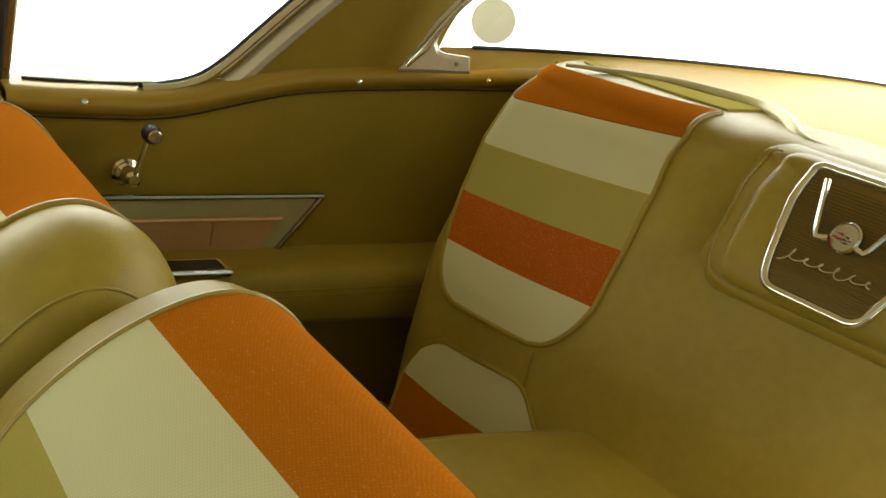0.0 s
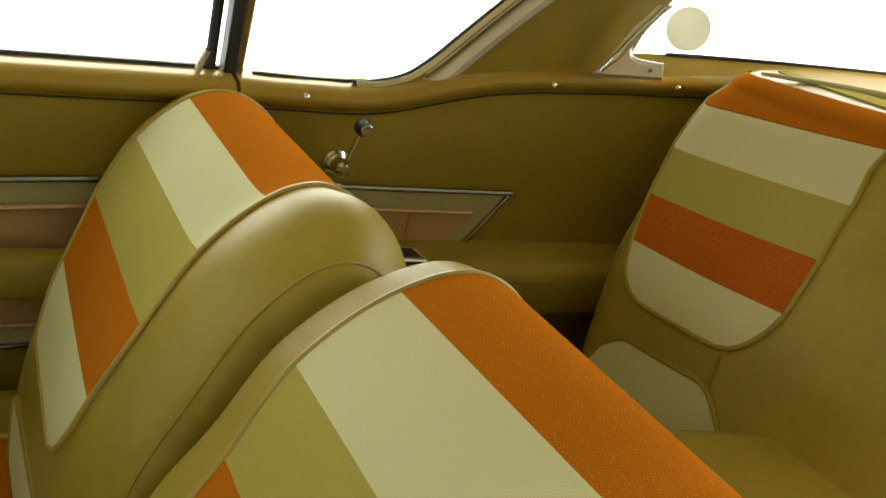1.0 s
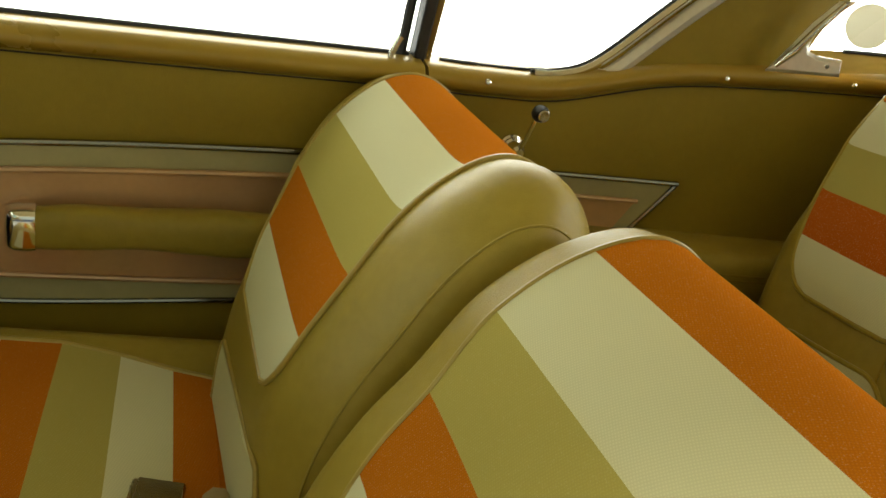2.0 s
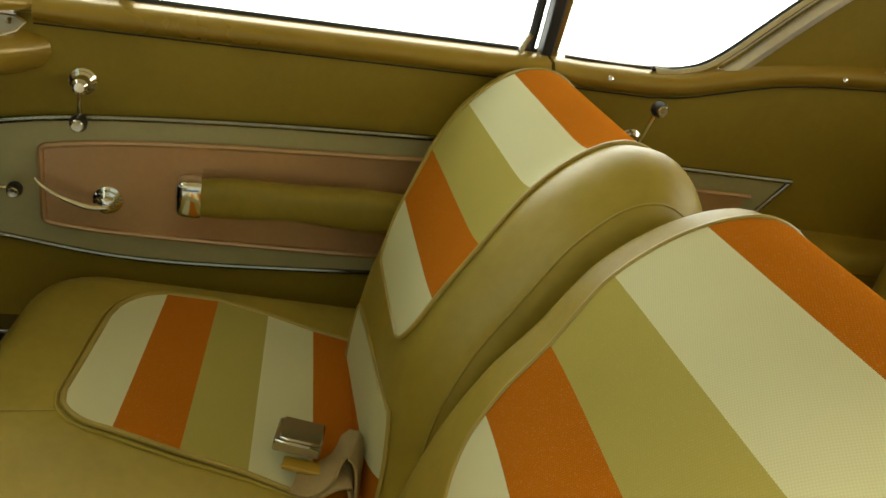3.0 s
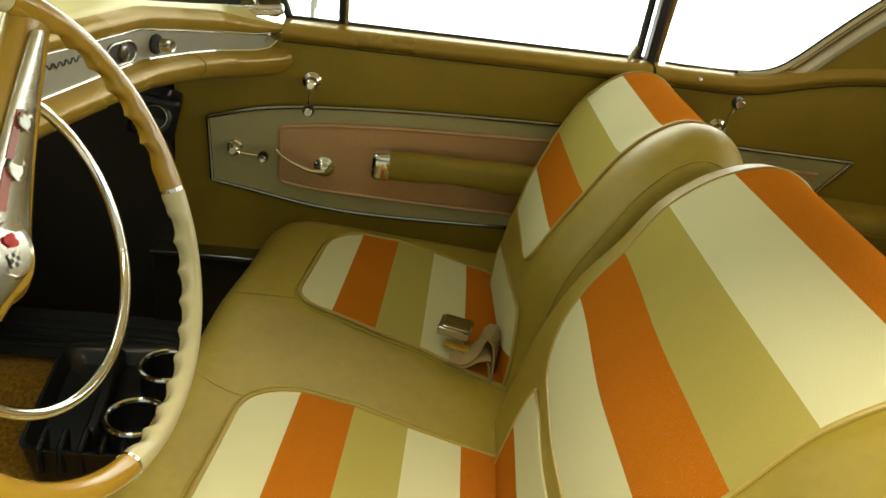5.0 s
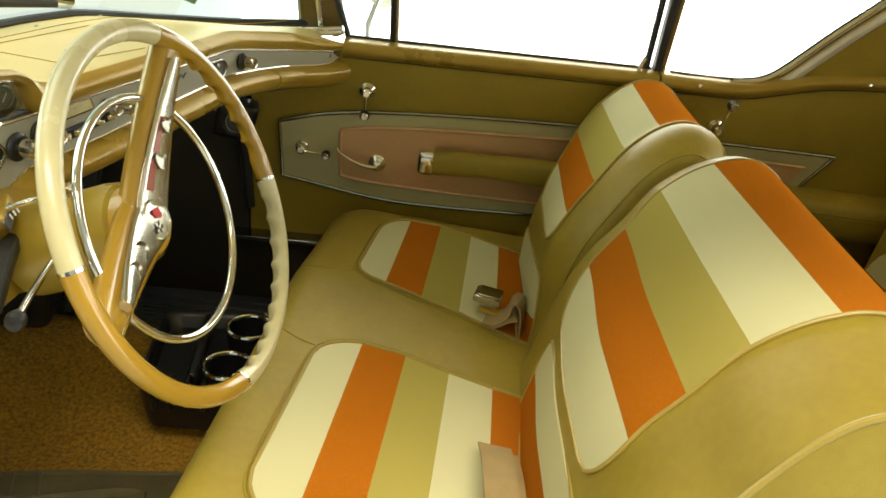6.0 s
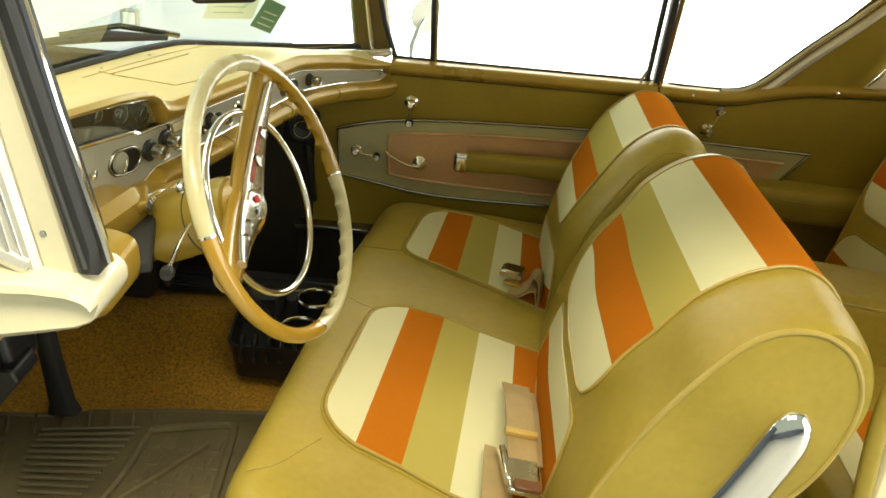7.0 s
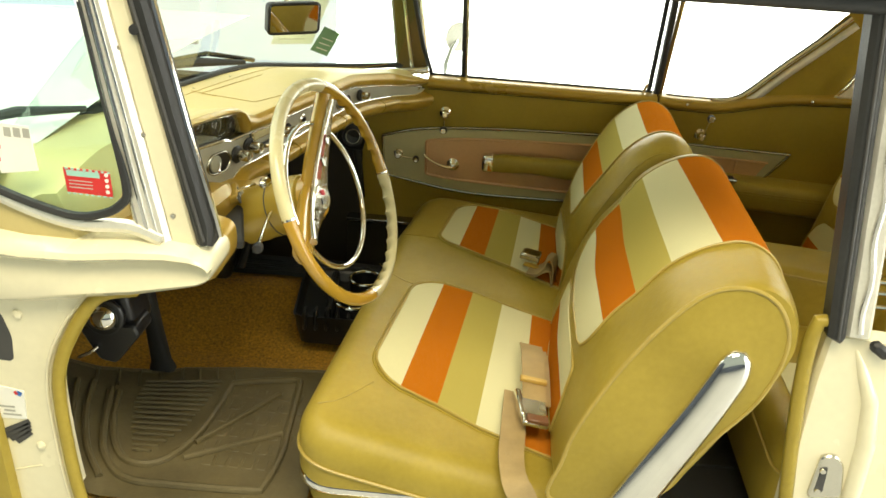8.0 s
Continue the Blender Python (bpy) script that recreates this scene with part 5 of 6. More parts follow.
part("stud", lathe([(.009, 0), (.008, .006), (.0001, .008)], jamb(-.521, 1.232, .020), (0, -1, 0), 16), RUBBER, apost)
for a, b in ((-.575, 1.20), (-.545, 1.06), (-.505, .92)):
    part("screw", lathe([(.005, 0), (.004, .002), (.0001, .002)], jamb(a + .02, b, .016), (0, -1, 0), 12), BRIGHT, apost)
secs = []
for x, zt, zb in ((-.419, .838, .824), (-.422, .849, .813), (-.431, .859, .803), (-.449, .868, .793), (-.495, .874, .781), (-.56, .872, .766), (-.65, .862, .752), (-.75, .864, .735), (-.87, .880, .722), (-1.0, .90, .71)):
    h = zt - zb
    secs.append([V(x, y, z) for y, z in [(-.64, zt - .1 * h), (-.66, zt), (-.735, zt), (-.765, zt - .12 * h), (-.768, zt - .22 * h), (-.742, zt - .36 * h), (-.745, zt - .55 * h), (-.752, zb + .12 * h), (-.742, zb + .02 * h), (-.70, zb), (-.64, zb)]])
part("cowl_ledge", loft(secs), CREAM, apost, "cream painted cowl ledge", 50)
secs = []
for x, zt, zb in ((-.424, .828, .816), (-.425, .840, .802), (-.429, .850, .790), (-.438, .857, .780), (-.456, .862, .771), (-.489, .866, .761), (-.55, .864, .748), (-.63, .85, .736)):
    secs.append([V(x, y, z) for y, z in [(-.58, zt), (-.67, zt), (-.698, zt - .012), (-.702, zb + .012), (-.68, zb), (-.58, zb)]])
part("ledge_lining", loft(secs), PAINT, apost, "gold lining behind the ledge", 50)
hinge = thing("hinge_pillar", (-.85, -.72, .2), "cream door hinge pillar with labels and gold weatherstrip", "pillar", kind="structure")
inn = [(-.58, .765), (-.651, .744), (-.707, .667), (-.748, .564), (-.750, .41), (-.735, .25), (-.70, .10)]
part("pillar_face", plate([*spline(inn, 30), (-1.05, .10), (-1.05, .74)], jamb, .0, .006, -.05), CREAM, hinge)
part("weatherstrip", tube([jamb(a + .012, b, .004) for a, b in spline(inn, 40)], .013, n=10), VINYL, hinge, "gold vinyl weatherstrip")
part("weld_seam", tube([jamb(a - .012, b, .002) for a, b in spline(inn[1:], 40)], .004, n=8), CREAM, hinge)
part("opening", plate(round_poly([(-.90, .59), (-.822, .585), (-.818, .64), (-.832, .69), (-.90, .70)], .012), jamb, .0015, .0008, .0005), INK, hinge, "dark opening in the pillar")
lab = part("service_label", plate([(-.885, .452), (-.815, .455), (-.812, .520), (-.872, .530)], jamb, .0022, .0004), PAPER, hinge, "white service label with faint print")
for k, (w, m_) in enumerate(((.030, GREYT), (.022, GREYT), (.036, GREYT))):
    part("print", box((w, .0006, .004), pose(-.850 + .004 * k, -.7177, .482 - .009 * k), 0), m_, lab)
part("print", box((.010, .0006, .010), pose(-.822, -.7177, .514) @ pose(0, 0, 0, 0, 30, 0), 0), mat("blue_print", (.05, .16, .5), .5), lab)
part("print", box((.006, .0007, .008), pose(-.828, -.7178, .515) @ pose(0, 0, 0, 0, -30, 0), 0), RED, lab)
for k in range(4):
    part("tape_scrap", box((.078 - .012 * k, .001, .011), pose(-.845 + .006 * k, -.7165, .432 - .007 * k) @ pose(0, 0, 0, 0, -28 - 4 * k, 0), 0), INK, hinge, "torn black tape")
for a, b in ((-.795, .395), (-.86, .60), (-.80, .69)):
    part("bolt", lathe([(.010, 0), (.009, .004), (.005, .005), (.0001, .009)], jamb(a, b, .001), (0, -1, 0), 8), CREAM, hinge)
part("panel_crease", tube([jamb(-.88, .32, .0), jamb(-.80, .345, .0)], .002, n=6), CREAM, hinge)
part("lower_trim", plate([(-1.05, .50), (-.868, .50), (-.858, .31), (-.85, .10), (-1.05, .10)], jamb, .02, .006, .0), VINYL, hinge, "gold vinyl door edge")

# red and white stickers on the corner glass
st1 = thing("red_sticker", (-.70, -.752, .98), "red and turquoise printed sticker on the windshield", "sticker")
SP = lambda a, b, h: V(a + .036, -.752 - h, b + .016)
part("sheet", plate([(-.693, .985), (-.614, .983), (-.612, .938), (-.690, .942)], SP, .0012, .0002), RED, st1)
part("band", plate([(-.688, .981), (-.632, .980), (-.631, .970), (-.687, .971)], SP, .0016, .0002, .001), TURQ, st1)
for k in range(3):
    part("print", plate([(-.685, .964 - .006 * k), (-.645, .963 - .006 * k), (-.645, .9612 - .006 * k), (-.685, .9622 - .006 * k)], SP, .0016, .0002, .001), GREYT, st1)
for k in range(4):
    part("dot", lathe([(.0035, 0), (.0035, .0004), (.0001, .0004)], SP(-.620, .977 - .010 * k, .0013), (0, -1, 0), 14), PAPER, st1)
for k in range(8):
    for z in (.984 - .0004 * k, .9405 - .0004 * k):
        part("tooth", box((.005, .0006, .003), pose(-.651 + .0102 * k, -.7536, z + .016), 0), TURQ, st1)
st2 = thing("white_sticker", (-.77, -.752, 1.0), "white paper sticker with red spots on the windshield", "sticker")
part("sheet", plate([(-.815, 1.055), (-.742, 1.05), (-.735, .975), (-.80, .965)], SP, .0012, .0002), PAPER, st2)
for a, b in ((-.80, 1.012), (-.803, .990)):
    part("spot", lathe([(.006, 0), (.006, .0005), (.0001, .0005)], SP(a, b, .0013), (0, -1, 0), 16), RED, st2)
for k in range(3):
    part("print", plate([(-.785 + .016 * k, 1.047), (-.773 + .016 * k, 1.046), (-.773 + .016 * k, 1.030), (-.785 + .016 * k, 1.031)], SP, .0016, .0002, .001), GREYT, st2)

# rear door post on the driver's side
bpost = thing("lock_pillar", (.68, -.73, .1), "cream door lock pillar with gold weatherstrip and striker", "pillar", kind="structure")
part("pillar_face", plate([(.632, .10), (.634, .70), (.640, .792), (.66, .80), (1.4, .76), (1.4, .10)], jamb, .0, .008, -.03), CREAM, bpost)
part("pillar_roll", tube([jamb(.690, .775, -.004), jamb(.712, .73, -.004), jamb(.740, .67, -.002), jamb(.754, .58, -.002), jamb(.758, .30, -.002), jamb(.758, .10, -.002)], [.004, .010, .015, .018, .018, .018], n=10), CREAM, bpost)
part("weatherstrip", tube([jamb(a, b, .0) for a, b in spline([(.650, .812), (.630, .826), (.617, .815), (.613, .736), (.624, .594), (.642, .439), (.665, .25), (.68, .10)], 40)], .013, n=10), VINYL, bpost, "gold vinyl weatherstrip")
part("rubber_strip", plate([(.570, 1.37), (.600, 1.37), (.662, .80), (.655, .788), (.632, .800)], jamb, .022, .008, -.02), RUBBER, bpost, "black rubber glass seal")
part("rubber_groove", tube([jamb(.588, 1.36, .023), jamb(.648, .80, .023)], .003, n=6), INK, bpost)
part("glass_channel", plate([(.604, 1.37), (.650, 1.37), (.706, .80), (.664, .80)], jamb, .012, .006, -.03), SATIN, bpost, "wrinkled chrome glass channel")
part("channel_ridge", tube([jamb(.63 + .055 * t + .003 * math.sin(t * 25), 1.36 - .55 * t, .013) for t in np.linspace(0, 1, 40)], .006, n=8), CHROME, bpost)
part("channel_foot", box((.04, .02, .02), pose(.725, -.728, .782) @ pose(0, 0, 0, 0, 35, 0), .006), RUBBER, bpost)
stp = part("striker_plate", plate(round_poly([(.675, .455), (.738, .462), (.726, .535), (.708, .556), (.682, .552)], .012), jamb, .008, .003), BRIGHT, bpost, "worn metal striker plate")
part("latch_hole", plate(round_poly([(.684, .470), (.700, .472), (.698, .530), (.686, .528)], .005), jamb, .009, .0006, .007), INK, stp)
for b in (.475, .52):
    part("screw", lathe([(.006, 0), (.005, .003), (.0001, .003)], jamb(.690, b, .009), (0, -1, 0), 12), BRIGHT, stp)
for k, z in enumerate((.809, .836, .858, .907, .954, 1.0, 1.05)):
    part("louvre", tube([V(.70, -.62, z), V(1.10, -.60, z - .01)], .0045, n=8), CHROME, bpost, "chrome quarter louvre bar")
# roof edge over the door opening
top = thing("roof_rail", (.05, -.73, 1.33), "black rubber roof rail seal over the door opening", "seal", kind="structure")
part("seal", tube([V(x, -.728, 1.346 - .03 * ((x - .42) / .9) ** 2 + .001) for x in np.linspace(-.56, .64, 40)], .017, n=10), RUBBER, top)
part("drip_rail", tube([V(x, -.748, 1.368 - .03 * ((x - .42) / .9) ** 2) for x in np.linspace(-.56, .9, 40)], .014, n=10), CHROME, top)

# closing panels of the driver's rear quarter
structure("quarter_wall", box((.55, .03, .72), pose(1.03, -.668, .44), .004), VINYL_DARK, "gold vinyl quarter wall", "panel")


# ---- steering ----
WC = V(-.269, -.362, .842)
WN = V(.9025, -.179, .392).normalized()
E1 = V(.234, .964, -.122)
E1 = (E1 - WN * E1.dot(WN)).normalized()
E2 = WN.cross(E1)


def wp(r, deg, off=0.0):
    a = radians(deg)
    return WC + E1 * (r * math.cos(a)) + E2 * (r * math.sin(a)) + WN * off


steer = thing("steering_wheel", WC, "two-tone gold and ivory steering wheel with chrome horn ring", "steering wheel")


def arc(a0, a1, material, label, grips=()):
    secs = []
    n = max(8, int(abs(a1 - a0) / 0.9))
    for d in np.linspace(a0, a1, n):
        r0 = .0135
        g = 0.0
        for g0, g1 in grips:
            if g0 < d < g1:
                g = .0075 * abs(math.sin((d - g0) / 9.0 * math.pi)) * min(1, (d - g0) / 5, (g1 - d) / 5)
        ring = []
        rad = (wp(1, d) - WC).normalized()
        for k in range(16):
            b = 2 * math.pi * k / 16
            cut = r0 - g * max(0.0, -math.cos(b - .5)) ** 1.5
            ring.append(wp(.2287, d) + rad * (cut * math.cos(b)) + WN * (cut * math.sin(b)))
        secs.append(ring)
    return part("rim", loft(secs), material, steer, label)


RIM_GOLD = mat("rim_gold", (.40, .235, .022), .22, 0, .06, 8, coat=.6)
arc(-.6, 74.7, RIM_GOLD, "gold plastic rim section", ((6, 60),))
arc(75, 180.6, IVORY, "ivory plastic rim section")
arc(181.4, 267.7, RIM_GOLD, "gold plastic rim section")
arc(268.3, 358.6, IVORY, "ivory rim section with finger grips", ((272, 356),))
for d in (-1, 181, 268):
    p, q = wp(.2287, d - .5), wp(.2287, d + .5)
    part("rim_band", tube([p, q], .0142, n=16), CHROME, steer, "thin chrome band")

# spokes: dished, with a chrome face
def spoke(deg, r1, w0, w1, name, material, lift=0.0, thick=.012):
    secs = []
    for t in np.linspace(0, 1, 14):
        r = r1 * t
        off = -.058 + .055 * t ** 1.3 + lift
        w = w0 + (w1 - w0) * t
        dirv = (wp(1, deg) - WC).normalized()
        side = WN.cross(dirv)
        c = WC + dirv * r + WN * off
        secs.append([c + side * w * math.cos(a) + WN * (thick * math.sin(a) * (1.0 if math.sin(a) > 0 else 1.6)) for a in np.linspace(0, 2 * math.pi, 18, endpoint=False)])
    return part(name, loft(secs), material, steer)


spoke(65, .222, .046, .026, "spoke", RIM_GOLD, -.004, .014)
spoke(201, .222, .046, .026, "spoke", RIM_GOLD, -.004, .014)
p1 = spoke(66, .203, .033, .008, "spoke_plate", BRIGHT, .008, .006)
p2 = spoke(200, .185, .033, .008, "spoke_plate", BRIGHT, .008, .006)
for ob in (p1, p2):
    tagged(ob, "bright metal spoke plate")
for deg, r, rr in ((68, .075, .0125), (67, .118, .0105), (199, .075, .0125), (199, .118, .0105)):
    t = r / .19
    off = -.058 + .055 * (r / .19) ** 1.3 + .0135
    part("dimple", lathe([(rr, 0), (rr, .0015), (rr * .8, .0005), (rr * .4, -.001), (.0001, -.001)], wp(r, deg, off), WN, 24), DULL, steer, "round chrome dimple")
ENAMEL = mat("red_enamel", (.34, .075, .03), .35, coat=.4)
for r0, r1 in ((.034, .074), (.082, .128)):
    secs = []
    for r in np.linspace(r0, r1, 8):
        t = r / .205
        w = .033 + (.008 - .033) * t
        dv = (wp(1, 66) - WC).normalized()
        sd = WN.cross(dv)
        c = WC + dv * r + WN * (-.058 + .055 * t ** 1.3 + .0145) + sd * w * .50
        secs.append([c - sd * w * .20, c - sd * w * .18 + WN * .0012, c + sd * w * .18 - WN * .0004, c + sd * w * .20 - WN * .003, c - WN * .003])
    part("red_strip", loft(secs), ENAMEL, steer, "red enamel strip")
part("hub", lathe([(.052, -.03), (.050, -.006), (.040, .004), (.0001, .006)], wp(0, 0, -.055), WN, 36), RIM_GOLD, steer, "gold hub")
hubp = part("hub_badge", lathe([(.029, 0), (.029, .008), (.026, .012), (.024, .010), (.0001, .011)], wp(0, 0, -.052), WN, 36), BRIGHT, steer, "round silver hub badge")
hc = wp(0, 0, -.040)
for k in range(9):
    a, b = k % 3, k // 3
    part("badge_check", box((.0045, .0045, .001), Matrix.Translation(hc + E1 * (-.008 + .0045 * a) + E2 * (-.014 + .0045 * b)) @ WN.to_track_quat("Z", "Y").to_matrix().to_4x4(), 0), INK if (a + b) % 2 else BRIGHT, hubp)
for da, db in ((-.004, .010), (.003, .011), (-.001, .006), (.005, .005)):
    part("badge_red", lathe([(.0042, 0), (.004, .001), (.0001, .001)], hc + E1 * da + E2 * db, WN, 10), RED, hubp)
part("horn_ring", tube([wp(.1535, d, -.032) for d in np.linspace(0, 360, 90, endpoint=False)], .0058, closed=True, n=10, flat=1.0), CHROME, steer, "polished chrome horn ring")

col = thing("steering_column", WC - WN * .3, "gold painted steering column with gear selector", "steering column")
cp = lambda L: WC - WN * L
part("jacket", lathe([(.050, -.075), (.057, -.080), (.060, -.10), (.060, -.19), (.062, -.195), (.062, -.235), (.052, -.24), (.052, -.52)], WC, WN, 36), COLUMN, col)
part("collar_joint", tube([cp(.15) + (E1 * math.cos(a) + E2 * math.sin(a)) * .0605 for a in np.linspace(0, 2 * math.pi, 40, endpoint=False)], .0014, closed=True, n=5), INK, col)
part("lever", tube([V(-.405, -.40, .800), V(-.399, -.46, .806), V(-.390, -.53, .807), V(-.382, -.585, .807)], [.0045, .004, .004, .0045], n=10), CHROME, col, "chrome turn signal lever")
part("lever_knob", lathe([(.004, -.012), (.009, -.006), (.011, .002), (.009, .010), (.0001, .013)], V(-.381, -.590, .807), V(.05, -1, .0), 18), BLACK, col, "dark ball end")
quad = part("gear_quadrant", box((.05, .06, .020), pose(-.505, -.375, .818) @ pose(0, 0, 0, 10, -25, 15), .008, 3), PAINT, col, "gear indicator housing")
part("gear_scale", box((.004, .05, .012), pose(-.478, -.385, .825) @ pose(0, 0, 0, 10, -25, 15), .001), INK, quad)
for k in range(5):
    part("scale_mark", box((.001, .004, .007), pose(-.4755, -.403 + .009 * k, .8245 + .0006 * k) @ pose(0, 0, 0, 10, -25, 15), 0), PAPER, quad)
part("pointer", tube([V(-.478, -.395, .838), V(-.466, -.365, .838), V(-.455, -.345, .836)], .0035, n=8), CHROME, quad)
part("ignition", lathe([(.014, 0), (.014, .006), (.010, .010), (.010, .016), (.0001, .017)], (-.435, -.345, .838), (.8, -.4, .4), 22), CHROME, col, "chrome ignition switch")
part("column_shroud", pillow(round_poly([(-.70, -.54), (-.52, -.48), (-.47, -.30), (-.455, -.17), (-.60, -.10)], .05, 6), lambda x, y: .822 - .22 * (x + .53), .035, lambda x, y: .745), PAINT, col, "gold shroud between dash and column")

lower = round_poly([(-.68, .86), (-.36, .845), (-.31, .78), (-.285, .70), (-.37, .685), (-.47, .708), (-.68, .775)], .025, 6)
part("lower_shroud", plate(lower, lambda a, b, h: V(-.52 + h + .10 * (a + .43), a, b), .025, .018, -.10), PAINT, col, "gold painted panel under the column")
part("shroud_seam", tube([V(-.494 + .10 * (y + .43), y, .775 - .12 * (y + .56)) for y in np.linspace(-.55, -.36, 14)], .0012, n=6), VINYL_DARK, col)

# ---- footwell ----
matt = thing("floor_cover", (-.55, -.42, .25), "brown ribbed rubber floor mat with raised channels", "floor mat")
fz = lambda x, y: .262 + .30 * max(0, -.70 - x) + .012 * max(0, y + .3)
bm = bmesh.new()
gx, gy = np.linspace(-.95, -.28, 60), np.linspace(-.705, -.165, 50)
rows = [[bm.verts.new(V(x, y, fz(x, y) + .010 + .0015 * noise.noise((x * 14, y * 14, 3)))) for x in gx] for y in gy]
far_y = lambda x: interp(x, [-.945, -.86, -.749, -.691, -.52, -.33], [-.33, -.318, -.262, -.219, -.190, -.172])
for b, (ra, rc) in enumerate(zip(rows, rows[1:])):
    for i in range(len(gx) - 1):
        if gy[b + 1] <= far_y(gx[i]):
            bm.faces.new((ra[i], ra[i + 1], rc[i + 1], rc[i]))
bmesh.ops.delete(bm, geom=[v for v in bm.verts if not v.link_faces], context="VERTS")
part("sheet", bm, MATT, matt)
part("edge", tube([V(x, far_y(x) - .004, fz(x, far_y(x)) + .008) for x in np.linspace(-.945, -.33, 50)], .006, n=8), MATT, matt)


def ridge(pts, r=.006, n=30):
    part("ridge", tube([V(x, y, fz(x, y) + .0125) for x, y in spline(pts, n)], r, n=8), MATT, matt)


ridge([(-.787, -.383), (-.758, -.487), (-.711, -.571), (-.65, -.599), (-.602, -.57), (-.569, -.489), (-.555, -.381), (-.552, -.271)], .009)
ridge([(-.552, -.271), (-.48, -.248), (-.403, -.232), (-.388, -.25), (-.375, -.40), (-.366, -.533), (-.379, -.636), (-.395, -.648), (-.558, -.654), (-.656, -.65), (-.719, -.606), (-.754, -.552), (-.785, -.456), (-.805, -.382)], .009, 70)
ridge([(-.849, -.377), (-.822, -.478), (-.773, -.584), (-.717, -.656)], .008)
ridge([(-.880, -.39), (-.850, -.484), (-.81, -.58), (-.75, -.68)], .008)
ridge([(-.562, -.51), (-.49, -.40), (-.426, -.295)], .007)
ridge([(-.57, -.565), (-.48, -.51), (-.381, -.447)], .007)
for k in range(15):
    t = k / 14
    a = (interp(t, [0, .35, .7, 1], [-.751, -.746, -.721, -.689]), -.315 - .235 * t)
    b = (interp(t, [0, .35, .7, 1], [-.577, -.590, -.606, -.647]), -.262 - .29 * t)
    part("rib", tube([V(*a, fz(*a) + .0115), V(*b, fz(*b) + .0115)], .0042, n=6), MATT, matt)
for k in range(8):
    a = (-.86 + .042 * k, far_y(-.86 + .042 * k) - .008)
    ridge([a, (a[0] + .012, a[1] - .035), (a[0] + .018, a[1] - .055)], .0035, 6)
for r in range(6):
    for c in range(6):
        x, y = -.53 + .030 * c + .012 * (r % 2), -.30 - .052 * r
        part("pad", box((.024, .036, .004), Matrix.Translation(V(x, y, fz(x, y) + .0095)), .0015, 1), MATT, matt)

tray = thing("cup_holder_tray", (-.36, .05, .33), "black plastic console tray with two chrome cup rings", "cup holder")
tp = pose(-.348, .035, .0) @ pose(0, 0, 0, 0, 0, 6)
def tray_ring(k, z):
    return [tp @ V(a, b, z) for a, b in round_poly([(-.105 * k, -.128 * k), (.105 * k, -.150 * k), (.105 * k, .15 * k), (-.105 * k, .15 * k)], .025, 5)]
part("tray_body", loft([tray_ring(.88, .300), tray_ring(.92, .33), tray_ring(.99, .380), tray_ring(1.01, .388), tray_ring(.96, .388), tray_ring(.92, .378), tray_ring(.86, .360)]), BLACK, tray, "moulded tray with raised rim", 60)
for k in range(5):
    part("rib", box((.010, .05, .05), tp @ pose(-.075 + .028 * k, -.112, .372), .004), BLACK, tray)
part("divider", box((.018, .22, .045), tp @ pose(-.015, .02, .372), .005), BLACK, tray)
for x, y in ((-.283, .103), (-.294, -.036)):
    part("cup_ring", tube([V(x + .043 * math.cos(a), y + .043 * math.sin(a), .406) for a in np.linspace(0, 2 * math.pi, 40, endpoint=False)], .0045, closed=True, n=8), CHROME, tray, "chrome cup ring")
    part("cup_well", lathe([(.044, -.06), (.044, 0), (.041, 0), (.038, -.05), (.0001, -.05)], (x, y, .404), (0, 0, 1), 32), BLACK, tray)

ped = thing("brake_pedal", (-.70, -.33, .33), "black pedal arm rising from the floor", "pedal")
a0, a1 = V(-.756, -.262, .53), V(-.728, -.262, .295)
part("arm", loft([[p + V(sx * w, sy * .014, 0) for sx, sy in ((-1, -.6), (-.7, -1), (.7, -1), (1, -.6), (1, 1), (-1, 1))] for p, w in ((a0, .017), (a0.lerp(a1, .5), .018), (a0.lerp(a1, .9), .022), (a1, .031))]), RUBBER, ped, "", 60)
kick = thing("kick_lamp", (-.72, -.5, .55), "black underdash unit with a chrome dome", "lamp")
part("housing", box((.115, .10, .10), pose(-.722, -.49, .600) @ pose(0, 0, 0, 0, -10, 0), .022, 4), BLACK, kick)
part("lower_pad", plate(round_poly([(-.775, .575), (-.655, .590), (-.645, .565), (-.70, .495), (-.735, .500)], .010), lambda a, b, h: V(a, -.545 - h, b), .012, .004, -.06), BLACK, kick, "black padded flap")
part("dome", lathe([(.031, 0), (.030, .008), (.025, .018), (.014, .026), (.0001, .028)], (-.719, -.545, .600), (.1, -1, .25), 32), CHROME, kick, "chrome dome")
part("bezel", tube([V(-.719, -.549, .600) + V(.036 * math.cos(a), 0, .036 * math.sin(a)) for a in np.linspace(0, 2 * math.pi, 40, endpoint=False)], .009, closed=True, n=10), BLACK, kick)
part("lever", tube([V(-.775, -.565, .508), V(-.75, -.565, .522), V(-.733, -.560, .536)], .0036, n=8), CHROME, kick)
for k in range(4):
    part("cable", tube([V(-.80 + .02 * k, -.50, .78), V(-.79 + .025 * k, -.50, .72), V(-.77 + .02 * k, -.48, .64)], .006, n=6), RUBBER, kick)

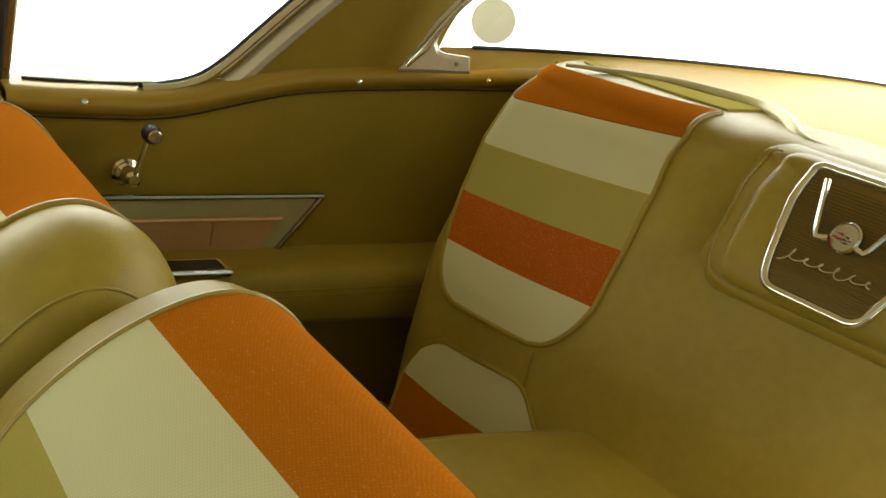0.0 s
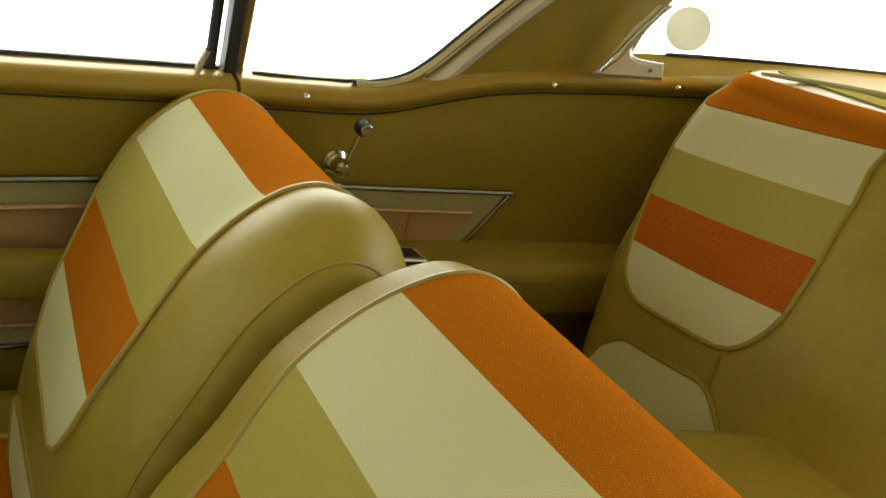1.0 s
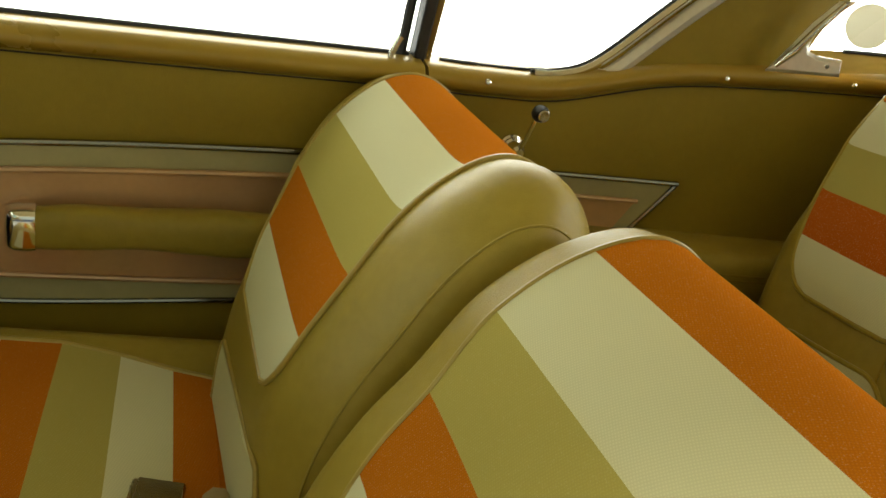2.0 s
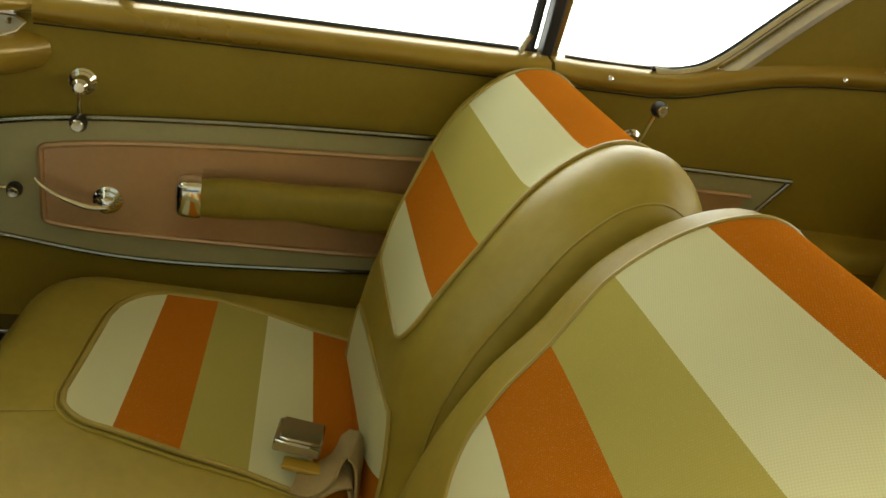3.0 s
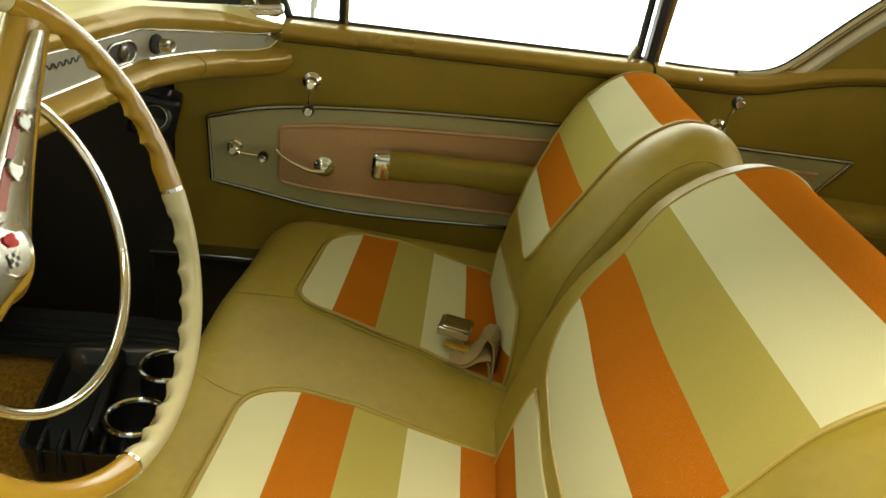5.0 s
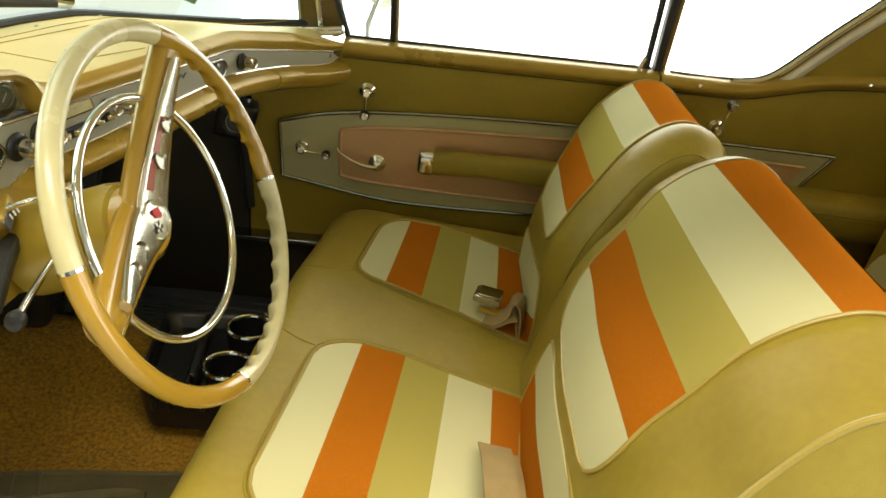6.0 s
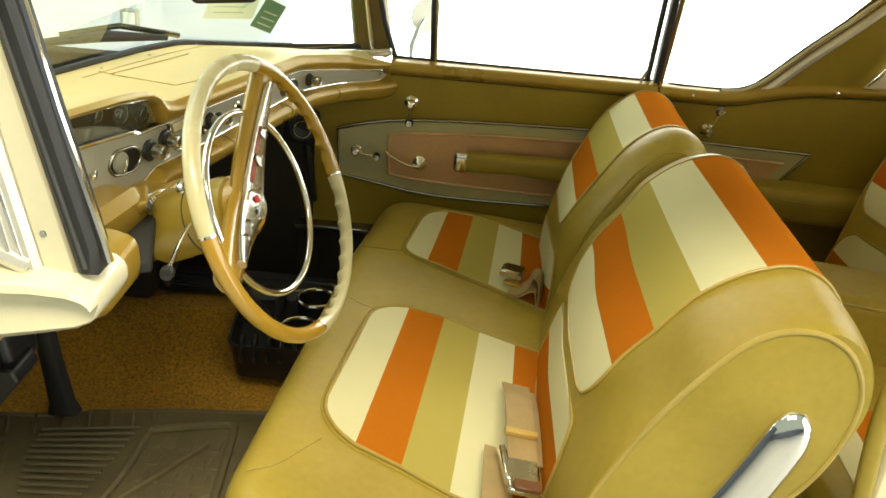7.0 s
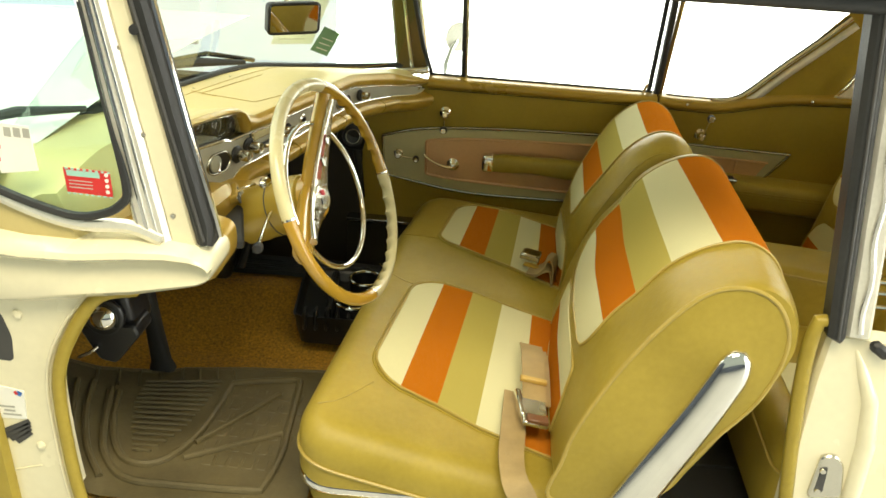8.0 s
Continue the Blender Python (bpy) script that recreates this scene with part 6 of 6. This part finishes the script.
# ---- mirror and papers ----
mir = thing("rear_view_mirror", (-.45, .05, 1.12), "rear-view mirror with dark rim at the windshield", "mirror")
mp = lambda a, b, h: V(-.46, .03, 1.118) + V(.83, .50, 0).normalized() * a + V(.1, -.1, 1).normalized() * b + V(.55, -.83, -.05).normalized() * h
poly = round_poly([(-.062, -.036), (.062, -.036), (.062, .036), (-.062, .036)], .012)
part("shell", plate(poly, mp, .012, .006, -.014), BLACK, mir)
part("rim", tube([mp(a, b, .012) for a, b in poly], .003, closed=True, n=6), BLACK, mir)
part("mirror_glass", plate(inset(poly, .004), mp, .0135, .0005, .011), mat("mirror_silver", (.45, .45, .45), .03, 1.0, .02, rvary=.01), mir, "mirror glass")
part("stalk", tube([V(-.475, .05, 1.14), V(-.50, .06, 1.22), V(-.42, .05, 1.33)], .006, n=8), CHROME, mir)
pap = thing("window_paper", (-.47, .34, .97), "printed sheet and green card on the windshield", "paper")
part("card", plate([(-.028, -.022), (.018, -.040), (.055, .022), (.012, .042)], lambda a, b, h: V(-.462, .352, .995) + V(1, .35, 0).normalized() * a + V(.0, .0, 1) * b + V(.3, -.9, 0).normalized() * h, .002, .0003), GREEN, pap, "green card")
for k in range(3):
    part("print", plate([(-.012 + .008 * k, -.016 + .013 * k), (.018 + .008 * k, -.027 + .013 * k), (.019 + .008 * k, -.024 + .013 * k), (-.011 + .008 * k, -.013 + .013 * k)], lambda a, b, h: V(-.462, .352, .995) + V(1, .35, 0).normalized() * a + V(0, 0, 1) * b + V(.3, -.9, 0).normalized() * h, .0025, .0001, .0018), GREYT, pap)
PQ = lambda a, b, h: V(-.52, .375, 1.01) + V(1, .30, 0).normalized() * a + V(0, 0, 1) * b + V(.3, -.9, 0).normalized() * h
sh = part("sheet", plate([(-.085, -.032), (.028, -.030), (.11, .17), (0, .17)], PQ, .001, .0002), PAPER, pap, "white printed sheet")
for k in range(12):
    b = -.018 + .013 * k
    a = -.068 + .075 * (b + .032) / .2
    part("print", plate([(a, b), (a + .07, b + .001), (a + .071, b + .003), (a + .001, b + .002)], PQ, .0014, .0001, .0008), GREYT, sh)

# wipers and cowl outside
wip = thing("windshield_wiper", (-.70, 0, .98), "dark wiper blade resting on the cowl", "wiper")
part("blade", tube([V(-.80, -.06, .990), V(-.70, .02, .996), V(-.60, .10, .985)], [.007, .012, .006], n=8), RUBBER, wip)
part("arm", tube([V(-.77, -.02, 1.0), V(-.68, .05, 1.012), V(-.585, .13, .985)], .006, n=8), DULL, wip)
wip2 = thing("windshield_wiper", (-.95, -.5, .98), "dark wiper blade resting on the cowl", "wiper")
part("blade", tube([V(-.95, -.60, 1.0), V(-.86, -.52, 1.012), V(-.76, -.44, 1.004)], [.006, .011, .006], n=8), RUBBER, wip2)
hood = grid(lambda u, v: V(-.80 - 1.5 * u, -.85 + 1.7 * v, .955 + .03 * math.sin(v * math.pi) - .06 * u * u), np.linspace(0, 1, 16), np.linspace(0, 1, 16))
structure("hood", hood, mat("pale_cream_paint", (.86, .85, .74), .3, 0, .04, 3, coat=.5), "cream painted hood beyond the windshield", "car hood")
secs = [[V(x, .62 + a, z) for a, z in ((-.06, .86), (.0, .84), (.04, .68), (.03, .35), (-.02, .10))] for x in np.linspace(-.36, 2.2, 20)]
structure("body_side", loft(secs, caps=False, closed=False), CREAM, "cream painted outer side of the car", "car body")
mirr = thing("side_mirror", (-.1, .75, .93), "round cream and chrome door mirror outside", "mirror")
part("head", lathe([(.0001, -.03), (.03, -.02), (.045, 0), (.045, .006), (.0001, .006)], (-.105, .70, .965), (.6, -.8, 0), 28), WALLW, mirr)
part("stem", tube([V(-.12, .52, .872), V(-.13, .60, .90), V(-.12, .67, .935), V(-.108, .70, .955)], .008, n=8), CHROME, mirr)

# ---- seat belts ----
def ribbon(name, pts, w, side, material, parent, label="", th=.0014, n=40):
    """Webbing: a flat band along pts."""
    P = [Vector(p) for p in spline(pts, n)]
    secs = []
    for i, p in enumerate(P):
        t = (P[min(i + 1, n - 1)] - P[max(i - 1, 0)]).normalized()
        s = Vector(side[min(len(side) - 1, int(i / n * len(side)))]) if isinstance(side, list) else Vector(side)
        s = (s - t * s.dot(t)).normalized()
        u = s.cross(t)
        secs.append([p - s * w + u * th, p + s * w + u * th, p + s * w - u * th, p - s * w - u * th])
    return part(name, loft(secs), material, parent, label, 60)


bp = thing("seat_belt", (.17, .16, .48), "tan lap belt with chrome buckle on the passenger cushion", "seat belt")
bz = pose(.163, .107, .517) @ pose(0, 0, 0, -4, 6, -12)
part("buckle", box((.052, .048, .014), bz, .002), BUCKLE, bp, "chrome buckle")
part("buckle_lid", box((.046, .044, .004), bz @ pose(.002, 0, .0085), .0015), BUCKLE, bp)
for b_ in (-.012, .012):
    part("rivet", lathe([(.003, 0), (.003, .001), (.0001, .001)], bz @ V(-.0252, b_, .002), (-1, .2, 0), 10), BRIGHT, bp)
part("tab", box((.055, .020, .006), pose(.172, .078, .500) @ pose(0, 0, 0, -4, 6, -12), .0015), mat("ochre_tab", (.45, .28, .03), .5), bp)
ribbon("webbing", [(.158, .066, .497), (.176, .062, .496), (.196, .070, .508), (.210, .078, .528), (.221, .076, .529), (.227, .072, .510), (.228, .066, .47), (.229, .06, .42)], .023, (.25, .95, .15), BELT, bp, "tan webbing loop")
ribbon("webbing", [(.160, .064, .4945), (.180, .058, .492), (.204, .058, .505), (.218, .062, .50), (.226, .058, .46)], .020, (.25, .95, .15), BELT, bp)
bd = thing("seat_belt", (.17, -.45, .45), "tan lap belt with chrome buckle on the driver cushion", "seat belt")
ribbon("webbing", [(.165, -.285, .470), (.168, -.34, .480), (.170, -.42, .478), (.172, -.50, .470), (.172, -.56, .455)], .026, (1, .1, -.2), BELT, bd, "folded tan webbing")
ribbon("webbing", [(.188, -.285, .455), (.192, -.34, .462), (.194, -.42, .460), (.195, -.50, .452)], .014, (1, .1, -.1), BELT, bd)
ribbon("webbing", [(.135, -.46, .452), (.132, -.56, .442), (.130, -.66, .432), (.140, -.715, .418), (.158, -.728, .39), (.18, -.73, .33)], .026, [(1, 0, -.2), (1, 0, -.2), (1, .2, 0)], BELT, bd)
part("keeper", box((.058, .014, .010), pose(.170, -.452, .482) @ pose(0, 0, 0, 4, 10, 3), .002), mat("ochre_keeper", (.50, .33, .08), .5), bd)
part("buckle", box((.055, .075, .012), pose(.172, -.545, .462) @ pose(0, 0, 0, 8, 12, 6), .003), BRIGHT, bd, "chrome buckle")
part("buckle_plate", box((.046, .022, .016), pose(.178, -.570, .462) @ pose(0, 0, 0, 8, 12, 6), .002), mat("brown_plate", (.16, .07, .03), .4), bd)
part("buckle_frame", box((.012, .08, .016), pose(.142, -.525, .470) @ pose(0, 0, 0, 8, 12, 12), .003), CHROME, bd)
